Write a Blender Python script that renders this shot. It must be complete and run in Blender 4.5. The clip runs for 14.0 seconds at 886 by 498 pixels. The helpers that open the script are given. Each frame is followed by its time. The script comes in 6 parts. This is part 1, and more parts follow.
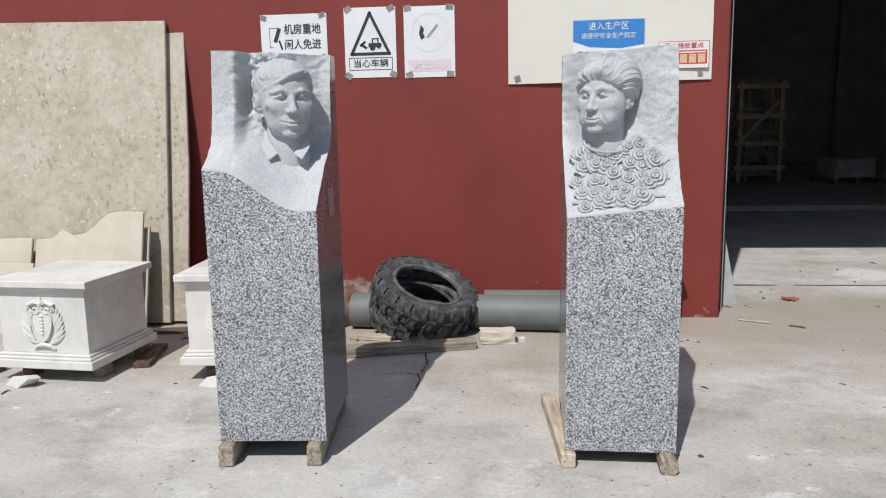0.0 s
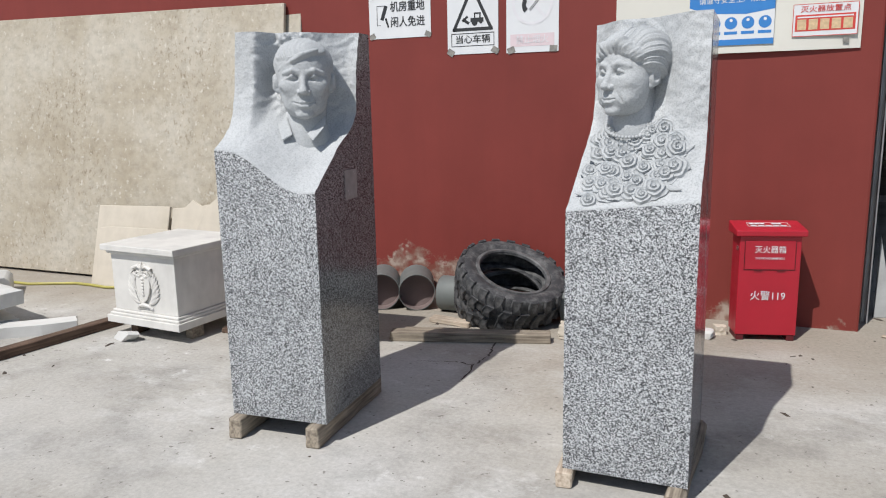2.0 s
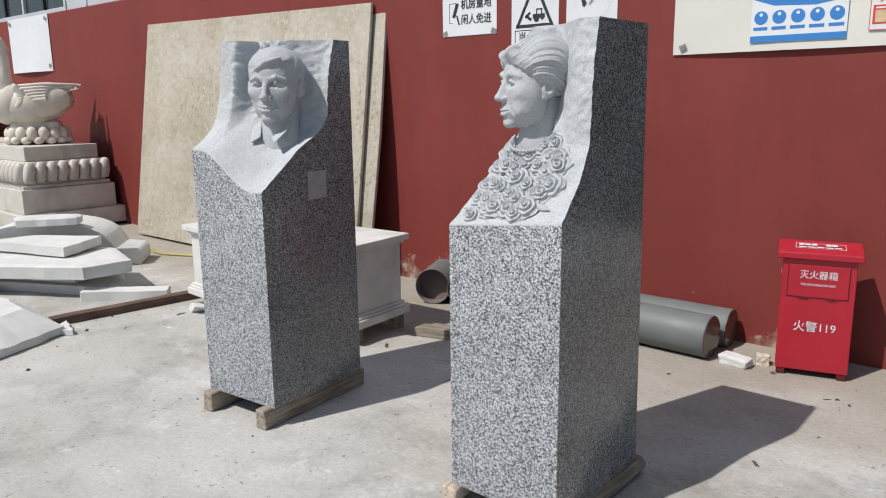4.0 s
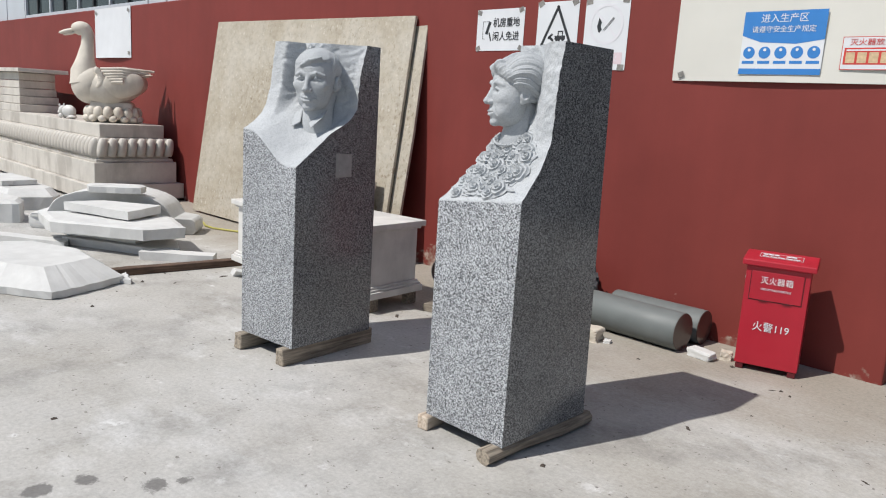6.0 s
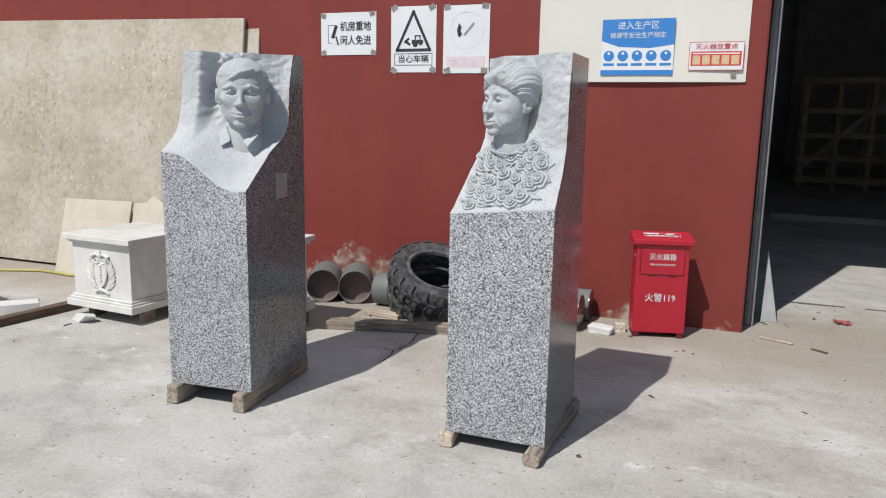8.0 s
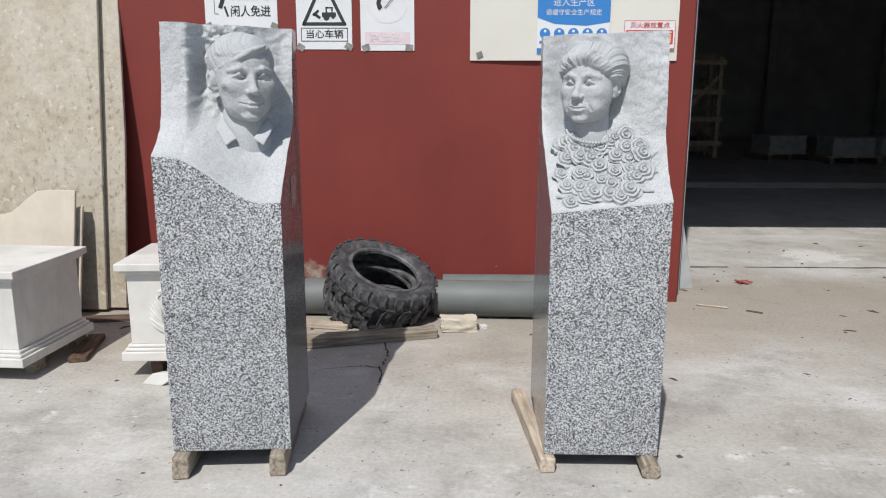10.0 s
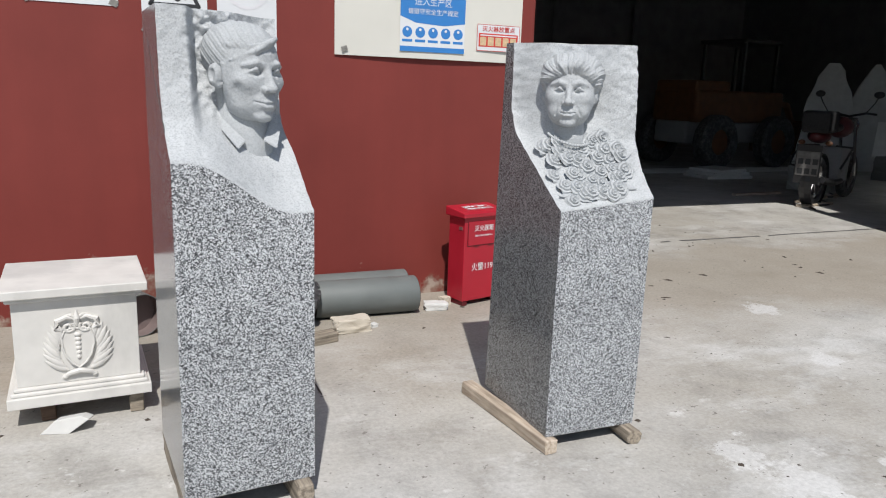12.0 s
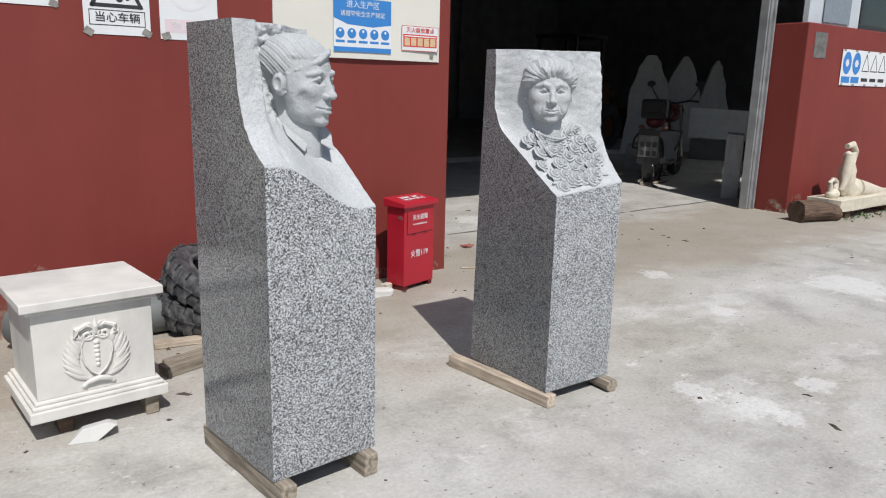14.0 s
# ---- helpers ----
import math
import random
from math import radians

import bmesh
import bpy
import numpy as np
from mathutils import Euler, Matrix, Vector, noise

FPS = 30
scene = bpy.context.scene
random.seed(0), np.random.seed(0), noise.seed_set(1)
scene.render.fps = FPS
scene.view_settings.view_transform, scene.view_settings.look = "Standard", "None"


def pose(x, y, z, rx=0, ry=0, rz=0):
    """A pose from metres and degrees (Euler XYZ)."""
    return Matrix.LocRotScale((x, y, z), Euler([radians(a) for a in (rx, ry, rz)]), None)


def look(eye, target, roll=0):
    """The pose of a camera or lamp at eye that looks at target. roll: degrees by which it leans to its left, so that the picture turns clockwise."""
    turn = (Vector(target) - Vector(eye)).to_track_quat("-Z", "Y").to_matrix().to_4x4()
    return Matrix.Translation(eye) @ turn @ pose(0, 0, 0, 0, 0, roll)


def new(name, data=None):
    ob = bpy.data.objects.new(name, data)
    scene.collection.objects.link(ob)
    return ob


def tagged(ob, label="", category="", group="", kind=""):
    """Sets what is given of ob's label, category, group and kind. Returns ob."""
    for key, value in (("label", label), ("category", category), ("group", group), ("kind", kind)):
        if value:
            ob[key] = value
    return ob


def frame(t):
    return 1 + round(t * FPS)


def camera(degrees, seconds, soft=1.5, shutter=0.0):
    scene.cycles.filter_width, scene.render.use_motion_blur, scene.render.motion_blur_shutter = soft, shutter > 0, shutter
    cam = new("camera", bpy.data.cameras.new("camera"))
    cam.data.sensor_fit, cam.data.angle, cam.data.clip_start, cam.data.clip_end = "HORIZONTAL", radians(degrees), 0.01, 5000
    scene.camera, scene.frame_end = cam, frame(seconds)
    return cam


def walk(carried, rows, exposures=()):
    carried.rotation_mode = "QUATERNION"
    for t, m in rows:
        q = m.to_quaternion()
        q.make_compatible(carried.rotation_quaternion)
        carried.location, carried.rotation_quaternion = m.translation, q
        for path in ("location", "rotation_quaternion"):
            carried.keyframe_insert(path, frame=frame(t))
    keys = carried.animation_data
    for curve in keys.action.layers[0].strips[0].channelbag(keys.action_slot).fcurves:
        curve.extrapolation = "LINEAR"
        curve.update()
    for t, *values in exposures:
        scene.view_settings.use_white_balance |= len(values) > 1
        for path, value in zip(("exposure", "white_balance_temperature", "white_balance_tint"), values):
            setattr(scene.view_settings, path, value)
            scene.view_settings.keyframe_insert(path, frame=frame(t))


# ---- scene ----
cam = camera(62.0, 14.0, soft=1.1)
PATH = [
    (0, (0.911, 0.458, 1.196), (0.665, 2.417, 0.877), -1.1),
    (0.5, (1.041, 0.546, 1.205), (0.677, 2.486, 0.878), -1.2),
    (1, (1.223, 0.599, 1.213), (0.721, 2.505, 0.874), -1.2),
    (1.5, (1.41, 0.664, 1.211), (0.758, 2.521, 0.854), -1.1),
    (2, (1.578, 0.812, 1.201), (0.78, 2.608, 0.829), -1.1),
    (2.5, (1.773, 0.951, 1.215), (0.839, 2.677, 0.828), -1.3),
    (4.8, (2.717, 1.419, 1.27), (1.318, 2.793, 0.879), 0.9),
    (5, (2.773, 1.404, 1.267), (1.356, 2.762, 0.882), 1.5),
    (5.5, (2.859, 1.29, 1.255), (1.43, 2.639, 0.887), 2.9),
    (6, (2.939, 1.077, 1.221), (1.559, 2.476, 0.849), 3.5),
    (6.5, (2.818, 0.932, 1.187), (1.551, 2.433, 0.815), 3.3),
    (7, (2.579, 0.752, 1.214), (1.475, 2.381, 0.855), 2.7),
    (7.5, (2.294, 0.561, 1.236), (1.379, 2.305, 0.89), 1.8),
    (7.7, (2.184, 0.511, 1.232), (1.34, 2.291, 0.889), 1.5),
    (9.8, (0.849, 0.598, 1.275), (0.704, 2.551, 0.873), 0.1),
    (10, (0.758, 0.634, 1.259), (0.687, 2.591, 0.853), 0.1),
    (10.5, (0.487, 0.677, 1.276), (0.608, 2.629, 0.858), 0.7),
    (11, (0.23, 0.744, 1.257), (0.571, 2.671, 0.843), 1.2),
    (11.5, (-0.034, 0.829, 1.285), (0.532, 2.702, 0.871), 1.6),
    (12, (-0.306, 0.828, 1.289), (0.443, 2.634, 0.866), 2.0),
    (12.5, (-0.523, 0.882, 1.274), (0.365, 2.62, 0.839), 2.1),
    (13, (-0.775, 0.94, 1.307), (0.233, 2.611, 0.868), 2.1),
    (13.5, (-0.991, 0.922, 1.313), (0.104, 2.537, 0.875), 1.9),
    (14, (-1.06, 0.901, 1.317), (0.094, 2.476, 0.882), 1.4),
]
walk(cam, [(t, look(eye, target, roll)) for t, eye, target, roll in PATH])

# ---- world, sun, exposure ----
SUN = Vector((0.218, 0.695, -1.0)).normalized()          # the way the sunlight travels
world = bpy.data.worlds.new("yard_sky")
scene.world = world
world.use_nodes = True
wn = world.node_tree
sky = wn.nodes.new("ShaderNodeTexSky")
sky.sky_type, sky.sun_disc = "NISHITA", False
sky.sun_elevation = math.asin(-SUN.z)
sky.sun_rotation = math.atan2(-SUN.x, -SUN.y)
wn.links.new(sky.outputs[0], wn.nodes["Background"].inputs[0])
wn.nodes["Background"].inputs[1].default_value = 0.085
sun_data = bpy.data.lights.new("sun", "SUN")
sun_data.energy, sun_data.angle, sun_data.color = 4.3, radians(0.55), (1.0, 0.965, 0.92)
sun = new("sun", sun_data)
sun.matrix_world = look((0, 0, 12), Vector((0, 0, 12)) + SUN)
scene.view_settings.exposure = 0.0


# ---- materials ----
class Nodes:
    """A small wrapper that strings shader nodes together."""

    def __init__(self, name, rough=0.7, metal=0.0, spec=0.5):
        self.mat = bpy.data.materials.new(name)
        self.mat.use_nodes = True
        self.t = self.mat.node_tree
        self.b = self.t.nodes["Principled BSDF"]
        self.b.inputs["Roughness"].default_value = rough
        self.b.inputs["Metallic"].default_value = metal
        self.b.inputs["Specular IOR Level"].default_value = spec
        self.co = self.t.nodes.new("ShaderNodeTexCoord").outputs["Object"]

    def add(self, kind, **inputs):
        n = self.t.nodes.new(kind)
        for key, v in inputs.items():
            self.put(n.inputs[key.replace("_", " ")], v)
        return n

    def put(self, socket, v):
        if isinstance(v, bpy.types.NodeSocket):
            self.t.links.new(v, socket)
        else:
            socket.default_value = v

    def world_place(self):
        self.co = self.t.nodes.new("ShaderNodeNewGeometry").outputs["Position"]
        return self

    def noise(self, scale, detail=3.0, rough=0.55, stretch=None, seed=0.0):
        co = self.co
        if stretch or seed:
            m = self.add("ShaderNodeMapping", Vector=co)
            m.inputs["Scale"].default_value = stretch or (1, 1, 1)
            m.inputs["Location"].default_value = (seed, seed * 0.7, seed * 1.3)
            co = m.outputs[0]
        return self.add("ShaderNodeTexNoise", Vector=co, Scale=scale, Detail=detail, Roughness=rough).outputs["Fac"]

    def cells(self, scale, feature="F1", out="Distance"):
        n = self.add("ShaderNodeTexVoronoi", Vector=self.co, Scale=scale)
        n.feature = feature
        return n.outputs[out]

    def ramp(self, fac, *stops):
        n = self.add("ShaderNodeValToRGB", Fac=fac)
        el = n.color_ramp.elements
        while len(el) < len(stops):
            el.new(0.5)
        for e, (at, c) in zip(el, stops):
            e.position = at
            e.color = (c, c, c, 1) if isinstance(c, (int, float)) else (*c, 1)
        return n.outputs["Color"]

    def mix(self, fac, a, b, how="MIX"):
        n = self.t.nodes.new("ShaderNodeMix")
        n.data_type, n.blend_type = "RGBA", how
        for k, v in ((0, fac), (6, a), (7, b)):
            if isinstance(v, tuple) and len(v) == 3:
                v = (*v, 1)
            self.put(n.inputs[k], v)
        return n.outputs[2]

    def math(self, op, a, b=0.0):
        n = self.t.nodes.new("ShaderNodeMath")
        n.operation = op
        self.put(n.inputs[0], a)
        self.put(n.inputs[1], b)
        return n.outputs[0]

    def color(self, v):
        if isinstance(v, tuple) and len(v) == 3:
            v = (*v, 1)
        self.put(self.b.inputs["Base Color"], v)
        return self

    def rough(self, v):
        self.put(self.b.inputs["Roughness"], v)
        return self

    def bump(self, height, strength=0.3, distance=0.01):
        n = self.add("ShaderNodeBump", Height=height, Strength=strength, Distance=distance)
        self.put(self.b.inputs["Normal"], n.outputs[0])
        return self

    def z(self):
        n = self.add("ShaderNodeSeparateXYZ", Vector=self.co)
        return n.outputs[2]


def simple(name, colour, rough=0.6, metal=0.0, vary=0.18, scale=18.0, bump=0.1, fine=160.0):
    """A painted or natural surface: a base colour, uneven at two scales, with a fine relief."""
    n = Nodes(name, rough, metal)
    lo = tuple(c * (1 - vary) for c in colour)
    hi = tuple(min(1, c * (1 + vary * 0.6)) for c in colour)
    big = n.mix(n.ramp(n.noise(scale, 4), (0.3, 0.0), (0.7, 1.0)), lo, hi)
    n.color(n.mix(n.math("MULTIPLY", n.noise(fine, 2), 0.35), big, lo))
    n.rough(n.ramp(n.noise(scale * 2, 3), (0.3, max(0.02, rough - 0.08)), (0.7, min(1, rough + 0.08))))
    return n.bump(n.noise(fine, 3), bump, 0.002).mat


def granite(name, light, mid, dark, rough, grain=150.0, bump=0.0, spec=0.5, share=(0.30, 0.55)):
    """Salt-and-pepper granite: crystals of random tone, some dark mica, at two sizes."""
    n = Nodes(name, rough, 0.0, spec)
    warp = n.add("ShaderNodeTexNoise", Vector=n.co, Scale=grain * 1.2, Detail=2.0)
    n.co = n.mix(0.004, n.co, warp.outputs["Color"], "ADD")
    tone = n.add("ShaderNodeSeparateColor", Color=n.cells(grain, "F1", "Color")).outputs[0]
    fine = n.add("ShaderNodeSeparateColor", Color=n.cells(grain * 2.0, "F1", "Color")).outputs[1]
    v = n.math("ADD", n.math("MULTIPLY", tone, 0.62), n.math("MULTIPLY", fine, 0.38))
    lo, hi = share
    col = n.ramp(v, (lo - 0.05, dark), (lo + 0.05, mid), (hi - 0.04, mid), (hi + 0.06, light))
    cloud = n.ramp(n.noise(3.0, 4), (0.3, 0.86), (0.7, 1.08))
    n.color(n.mix(1.0, col, cloud, "MULTIPLY"))
    if bump:
        n.bump(n.noise(grain * 1.1, 3), bump, 0.003)
    return n.mat


M = {}
M["granite_front"] = granite("speckled_granite", (0.57, 0.59, 0.61), (0.225, 0.24, 0.255), (0.022, 0.024, 0.028), 0.6, 305.0, 0.10, 0.4, (0.39, 0.58))
M["granite_side"] = granite("polished_granite", (0.30, 0.31, 0.32), (0.145, 0.15, 0.157), (0.035, 0.037, 0.04), 0.16, 300.0, 0.0, 0.5, (0.38, 0.60))
M["granite_carved"] = granite("chiselled_granite", (0.51, 0.53, 0.545), (0.46, 0.48, 0.495), (0.36, 0.38, 0.395), 0.85, 300.0, 0.6, 0.25, (0.30, 0.5))
M["granite_smooth"] = granite("carved_granite", (0.45, 0.47, 0.485), (0.41, 0.43, 0.445), (0.36, 0.38, 0.395), 0.8, 300.0, 0.25, 0.25, (0.28, 0.5))


def concrete():
    n = Nodes("yard_concrete", 0.85, 0.0, 0.3).world_place()
    big = n.ramp(n.noise(0.5, 6, 0.62), (0.34, (0.365, 0.347, 0.312)), (0.5, (0.435, 0.423, 0.398)), (0.66, (0.485, 0.480, 0.465)))
    blot = n.ramp(n.noise(2.1, 8, 0.68, seed=4.0), (0.34, 0.74), (0.50, 1.0), (0.70, 1.10))
    col = n.mix(1.0, big, blot, "MULTIPLY")
    smear = n.ramp(n.noise(1.5, 9, 0.70, stretch=(1.0, 1.7, 1.0), seed=9.0), (0.52, 0.0), (0.66, 1.0))
    col = n.mix(n.math("MULTIPLY", smear, 0.62), col, (0.59, 0.59, 0.58))
    spots = n.ramp(n.noise(6.5, 7, 0.66, seed=13.0), (0.62, 0.0), (0.70, 1.0))
    zone = n.ramp(n.noise(0.7, 3, seed=17.0), (0.42, 0.0), (0.58, 1.0))
    col = n.mix(n.math("MULTIPLY", n.math("MULTIPLY", spots, zone), 0.75), col, (0.68, 0.68, 0.67))
    dirt = n.ramp(n.noise(3.2, 7, 0.7, seed=21.0), (0.58, 0.0), (0.72, 1.0))
    col = n.mix(n.math("MULTIPLY", dirt, 0.45), col, (0.235, 0.215, 0.19))
    # sandy dirt that the rain leaves along the foot of the wall
    sep = n.add("ShaderNodeSeparateXYZ", Vector=n.co)
    edge = n.math("ADD", sep.outputs[1], n.math("MULTIPLY", n.noise(1.3, 5, seed=2.0), 1.7))
    sand = n.ramp(n.math("SUBTRACT", edge, 4.55), (0.0, 0.0), (0.8, 1.0))
    past = n.ramp(n.math("SUBTRACT", edge, 6.4), (0.0, 1.0), (0.6, 0.15))
    col = n.mix(n.math("MULTIPLY", n.math("MULTIPLY", sand, past), 0.75), col, (0.30, 0.262, 0.21))
    # spilt white stone dust and a few damp spots, each with its own ragged shape
    ragged = n.noise(10, 8, 0.74, seed=41.0)

    def spill(x, y, r, col, tone, strength):
        near = n.t.nodes.new("ShaderNodeVectorMath")
        near.operation = "DISTANCE"
        n.put(near.inputs[0], n.co)
        near.inputs[1].default_value = (x, y, 0)
        v = n.math("SUBTRACT", n.math("ADD", ragged, 0.22), n.math("MULTIPLY", near.outputs["Value"], 0.42 / r))
        return n.mix(n.math("MULTIPLY", n.ramp(v, (0.42, 0.0), (0.52, 1.0)), strength), col, tone)
    for x, y, r in ((1.70, 2.74, 0.16), (1.77, 2.50, 0.20), (1.80, 2.34, 0.12), (2.25, 2.47, 0.16), (4.25, 3.28, 0.42), (3.30, 4.20, 0.18), (3.55, 6.55, 0.40), (2.9, 3.4, 0.14) ):
        col = spill(x, y, r, col, (0.64, 0.64, 0.635), 0.62)
    for x, y, r in ((0.63, 1.72, 0.07), (0.66, 1.84, 0.05), (0.82, 2.00, 0.07), (0.84, 2.08, 0.045)):
        col = spill(x, y, r, col, (0.13, 0.125, 0.12), 0.8)
    fine = n.ramp(n.noise(55, 5, 0.75), (0.3, 0.80), (0.7, 1.10))
    col = n.mix(1.0, col, fine, "MULTIPLY")
    pits = n.ramp(n.noise(38, 2, 0.5, seed=31.0), (0.70, 0.0), (0.73, 0.8))
    col = n.mix(pits, col, (0.17, 0.16, 0.145))
    n.color(col)
    h = n.math("ADD", n.math("MULTIPLY", n.noise(5, 5), 1.0), n.math("MULTIPLY", n.noise(90, 3), 0.3))
    return n.bump(h, 0.3, 0.01).mat


def red_wall():
    n = Nodes("red_wall_paint", 0.62, 0.0, 0.35).world_place()
    base = n.ramp(n.noise(1.3, 5, 0.6), (0.3, (0.164, 0.028, 0.022)), (0.7, (0.203, 0.036, 0.029)))
    streak = n.ramp(n.noise(2.2, 4, 0.6, stretch=(3.0, 3.0, 0.35), seed=5.0), (0.35, 0.95), (0.65, 1.02))
    col = n.mix(1.0, base, streak, "MULTIPLY")
    # paint that has blistered off low down, in patches of its own shape
    worn = n.math("SUBTRACT", n.noise(4.5, 6, 0.68, seed=7.0), n.math("ADD", n.math("MULTIPLY", n.z(), 1.0), n.ramp(n.noise(0.8, 2, seed=3.0), (0.42, 0.22), (0.6, 0.0))))
    along = n.add("ShaderNodeSeparateXYZ", Vector=n.co).outputs[0]
    far = n.math("ABSOLUTE", n.math("ADD", along, 0.45))
    worn = n.math("ADD", worn, n.ramp(far, (0.15, 0.20), (0.85, 0.0)))
    patch = n.ramp(worn, (0.37, 0.0), (0.43, 1.0))
    col = n.mix(patch, col, n.ramp(n.noise(14, 5), (0.38, (0.19, 0.06, 0.045)), (0.5, (0.24, 0.15, 0.12)), (0.62, (0.37, 0.30, 0.255))))
    n.color(col)
    return n.bump(n.math("ADD", n.noise(3.0, 4), n.math("MULTIPLY", n.noise(120, 3), 0.12)), 0.12, 0.02).mat


def travertine():
    n = Nodes("travertine_slab", 0.55, 0.0, 0.35)
    cloud = n.ramp(n.noise(1.6, 6, 0.65), (0.34, (0.355, 0.308, 0.232)), (0.5, (0.425, 0.382, 0.308)), (0.66, (0.485, 0.45, 0.383)))
    mott = n.ramp(n.noise(14, 7, 0.72, stretch=(1.0, 1.0, 1.25)), (0.36, 0.83), (0.52, 1.0), (0.68, 1.08))
    col = n.mix(1.0, cloud, mott, "MULTIPLY")
    pits = n.ramp(n.noise(21, 7, 0.76, stretch=(1.3, 1.0, 0.9), seed=3.0), (0.54, 0.0), (0.62, 1.0))
    zone = n.ramp(n.noise(1.3, 4, seed=8.0), (0.42, 0.0), (0.60, 1.0))
    col = n.mix(n.math("MULTIPLY", pits, n.math("MULTIPLY", zone, 0.75)), col, (0.20, 0.158, 0.105))
    shells = n.ramp(n.noise(26, 5, 0.65, seed=6.0), (0.60, 0.0), (0.66, 0.8))
    col = n.mix(shells, col, (0.56, 0.53, 0.46))
    n.color(col)
    return n.bump(n.noise(30, 5), 0.15, 0.004).mat


def marble(name, base, vein, amount=0.5, rough=0.45):
    n = Nodes(name, rough, 0.0, 0.4)
    w = n.noise(2.4, 7, 0.62, stretch=(1.0, 1.0, 0.35))
    col = n.mix(n.math("MULTIPLY", n.ramp(w, (0.5, 0.0), (0.62, 1.0)), amount), base, vein)
    col = n.mix(1.0, col, n.ramp(n.noise(9, 4), (0.3, 0.9), (0.7, 1.04)), "MULTIPLY")
    n.color(col)
    return n.bump(n.noise(70, 3), 0.06, 0.003).mat


def timber(name, light, dark, rough=0.8):
    n = Nodes(name, rough, 0.0, 0.25)
    grain = n.noise(9, 5, 0.6, stretch=(0.6, 9.0, 9.0))
    col = n.ramp(grain, (0.32, dark), (0.62, light))
    col = n.mix(1.0, col, n.ramp(n.noise(7, 4, seed=2.0), (0.3, 0.7), (0.7, 1.08)), "MULTIPLY")
    n.color(col)
    return n.bump(grain, 0.35, 0.004).mat


def rubber():
    n = Nodes("dusty_rubber", 0.62, 0.0, 0.4)
    # patchy grey dust, strong enough to stand in for the rubber's highlights too
    dust = n.ramp(n.noise(16, 7, 0.72), (0.45, 0.0), (0.72, 1.0))
    n.color(n.mix(n.math("MULTIPLY", dust, 0.75), (0.036, 0.038, 0.042), (0.20, 0.20, 0.20)))
    return n.bump(n.noise(60, 4), 0.2, 0.004).mat


def rust():
    n = Nodes("rusty_steel", 0.8, 0.2)
    n.color(n.ramp(n.noise(22, 5, 0.65), (0.35, (0.055, 0.028, 0.02)), (0.65, (0.17, 0.085, 0.05))))
    return n.bump(n.noise(60, 4), 0.3, 0.004).mat


M["concrete"] = concrete()
M["red_wall"] = red_wall()
M["travertine"] = travertine()
M["marble"] = marble("white_marble", (0.64, 0.63, 0.605), (0.43, 0.43, 0.42), 0.5)
M["marble_grey"] = marble("greyish_carved_marble", (0.56, 0.53, 0.48), (0.36, 0.33, 0.29), 0.7, 0.6)
M["marble_statue"] = marble("creamy_statue_marble", (0.64, 0.59, 0.51), (0.45, 0.40, 0.33), 0.5, 0.55)
M["white_slab"] = marble("white_marble_slab", (0.80, 0.80, 0.78), (0.70, 0.70, 0.69), 0.4, 0.7)
M["offcut"] = marble("white_offcut_marble", (0.60, 0.60, 0.585), (0.49, 0.49, 0.48), 0.4, 0.7)
M["cream_slab"] = marble("cream_offcut_stone", (0.55, 0.50, 0.42), (0.46, 0.41, 0.33), 0.6, 0.6)
M["wood"] = timber("grey_weathered_wood", (0.37, 0.32, 0.255), (0.15, 0.125, 0.10))
M["wood_pale"] = timber("pale_sawn_wood", (0.56, 0.48, 0.39), (0.33, 0.26, 0.20))
M["wood_dark"] = timber("dark_stained_wood", (0.16, 0.105, 0.075), (0.07, 0.045, 0.035))
M["rubber"] = rubber()
M["rust"] = rust()
M["bead_dust_highlight"] = simple("dusty_grey_rubber", (0.13, 0.132, 0.135), 0.5, 0, 0.7, 16, 0.1)
M["column"] = simple("grey_green_stone", (0.135, 0.150, 0.147), 0.58, 0, 0.16, 6, 0.05)
M["column_end"] = simple("polished_column_end", (0.09, 0.065, 0.06), 0.12, 0, 0.2, 8, 0.0)
M["red_steel"] = simple("red_enamel_steel", (0.40, 0.012, 0.028), 0.38, 0, 0.12, 6, 0.03)
M["red_dark"] = simple("dark_red_seam", (0.10, 0.006, 0.01), 0.6)
M["steel"] = simple("weathered_galvanised_steel", (0.34, 0.35, 0.36), 0.5, 0.35, 0.3, 5, 0.06)
M["cladding"] = simple("pale_grey_cladding", (0.50, 0.54, 0.58), 0.5, 0.1, 0.08, 3, 0.03)
M["dark_metal"] = simple("dark_shed_steel", (0.28, 0.284, 0.29), 0.7, 0.0, 0.25, 2, 0.05)
M["paper"] = simple("sun_bleached_paper", (0.66, 0.68, 0.70), 0.55, 0, 0.06, 6, 0.04)
M["board"] = simple("cream_board", (0.63, 0.62, 0.565), 0.5, 0, 0.06, 2, 0.02)
M["tape"] = simple("grey_brown_tape", (0.26, 0.25, 0.23), 0.35, 0, 0.45, 40, 0.1)
M["ink"] = simple("black_print", (0.025, 0.027, 0.03), 0.5)
M["faded_pink"] = simple("faded_pink_print", (0.66, 0.55, 0.58), 0.55, 0, 0.06)
M["faded_grey"] = simple("faded_grey_print", (0.66, 0.66, 0.69), 0.55, 0, 0.05)
M["blue"] = simple("blue_print", (0.035, 0.20, 0.53), 0.45, 0, 0.06)
M["white"] = simple("white_print", (0.68, 0.70, 0.72), 0.5, 0, 0.03)
M["red_print"] = simple("red_print", (0.56, 0.05, 0.04), 0.5, 0, 0.1)
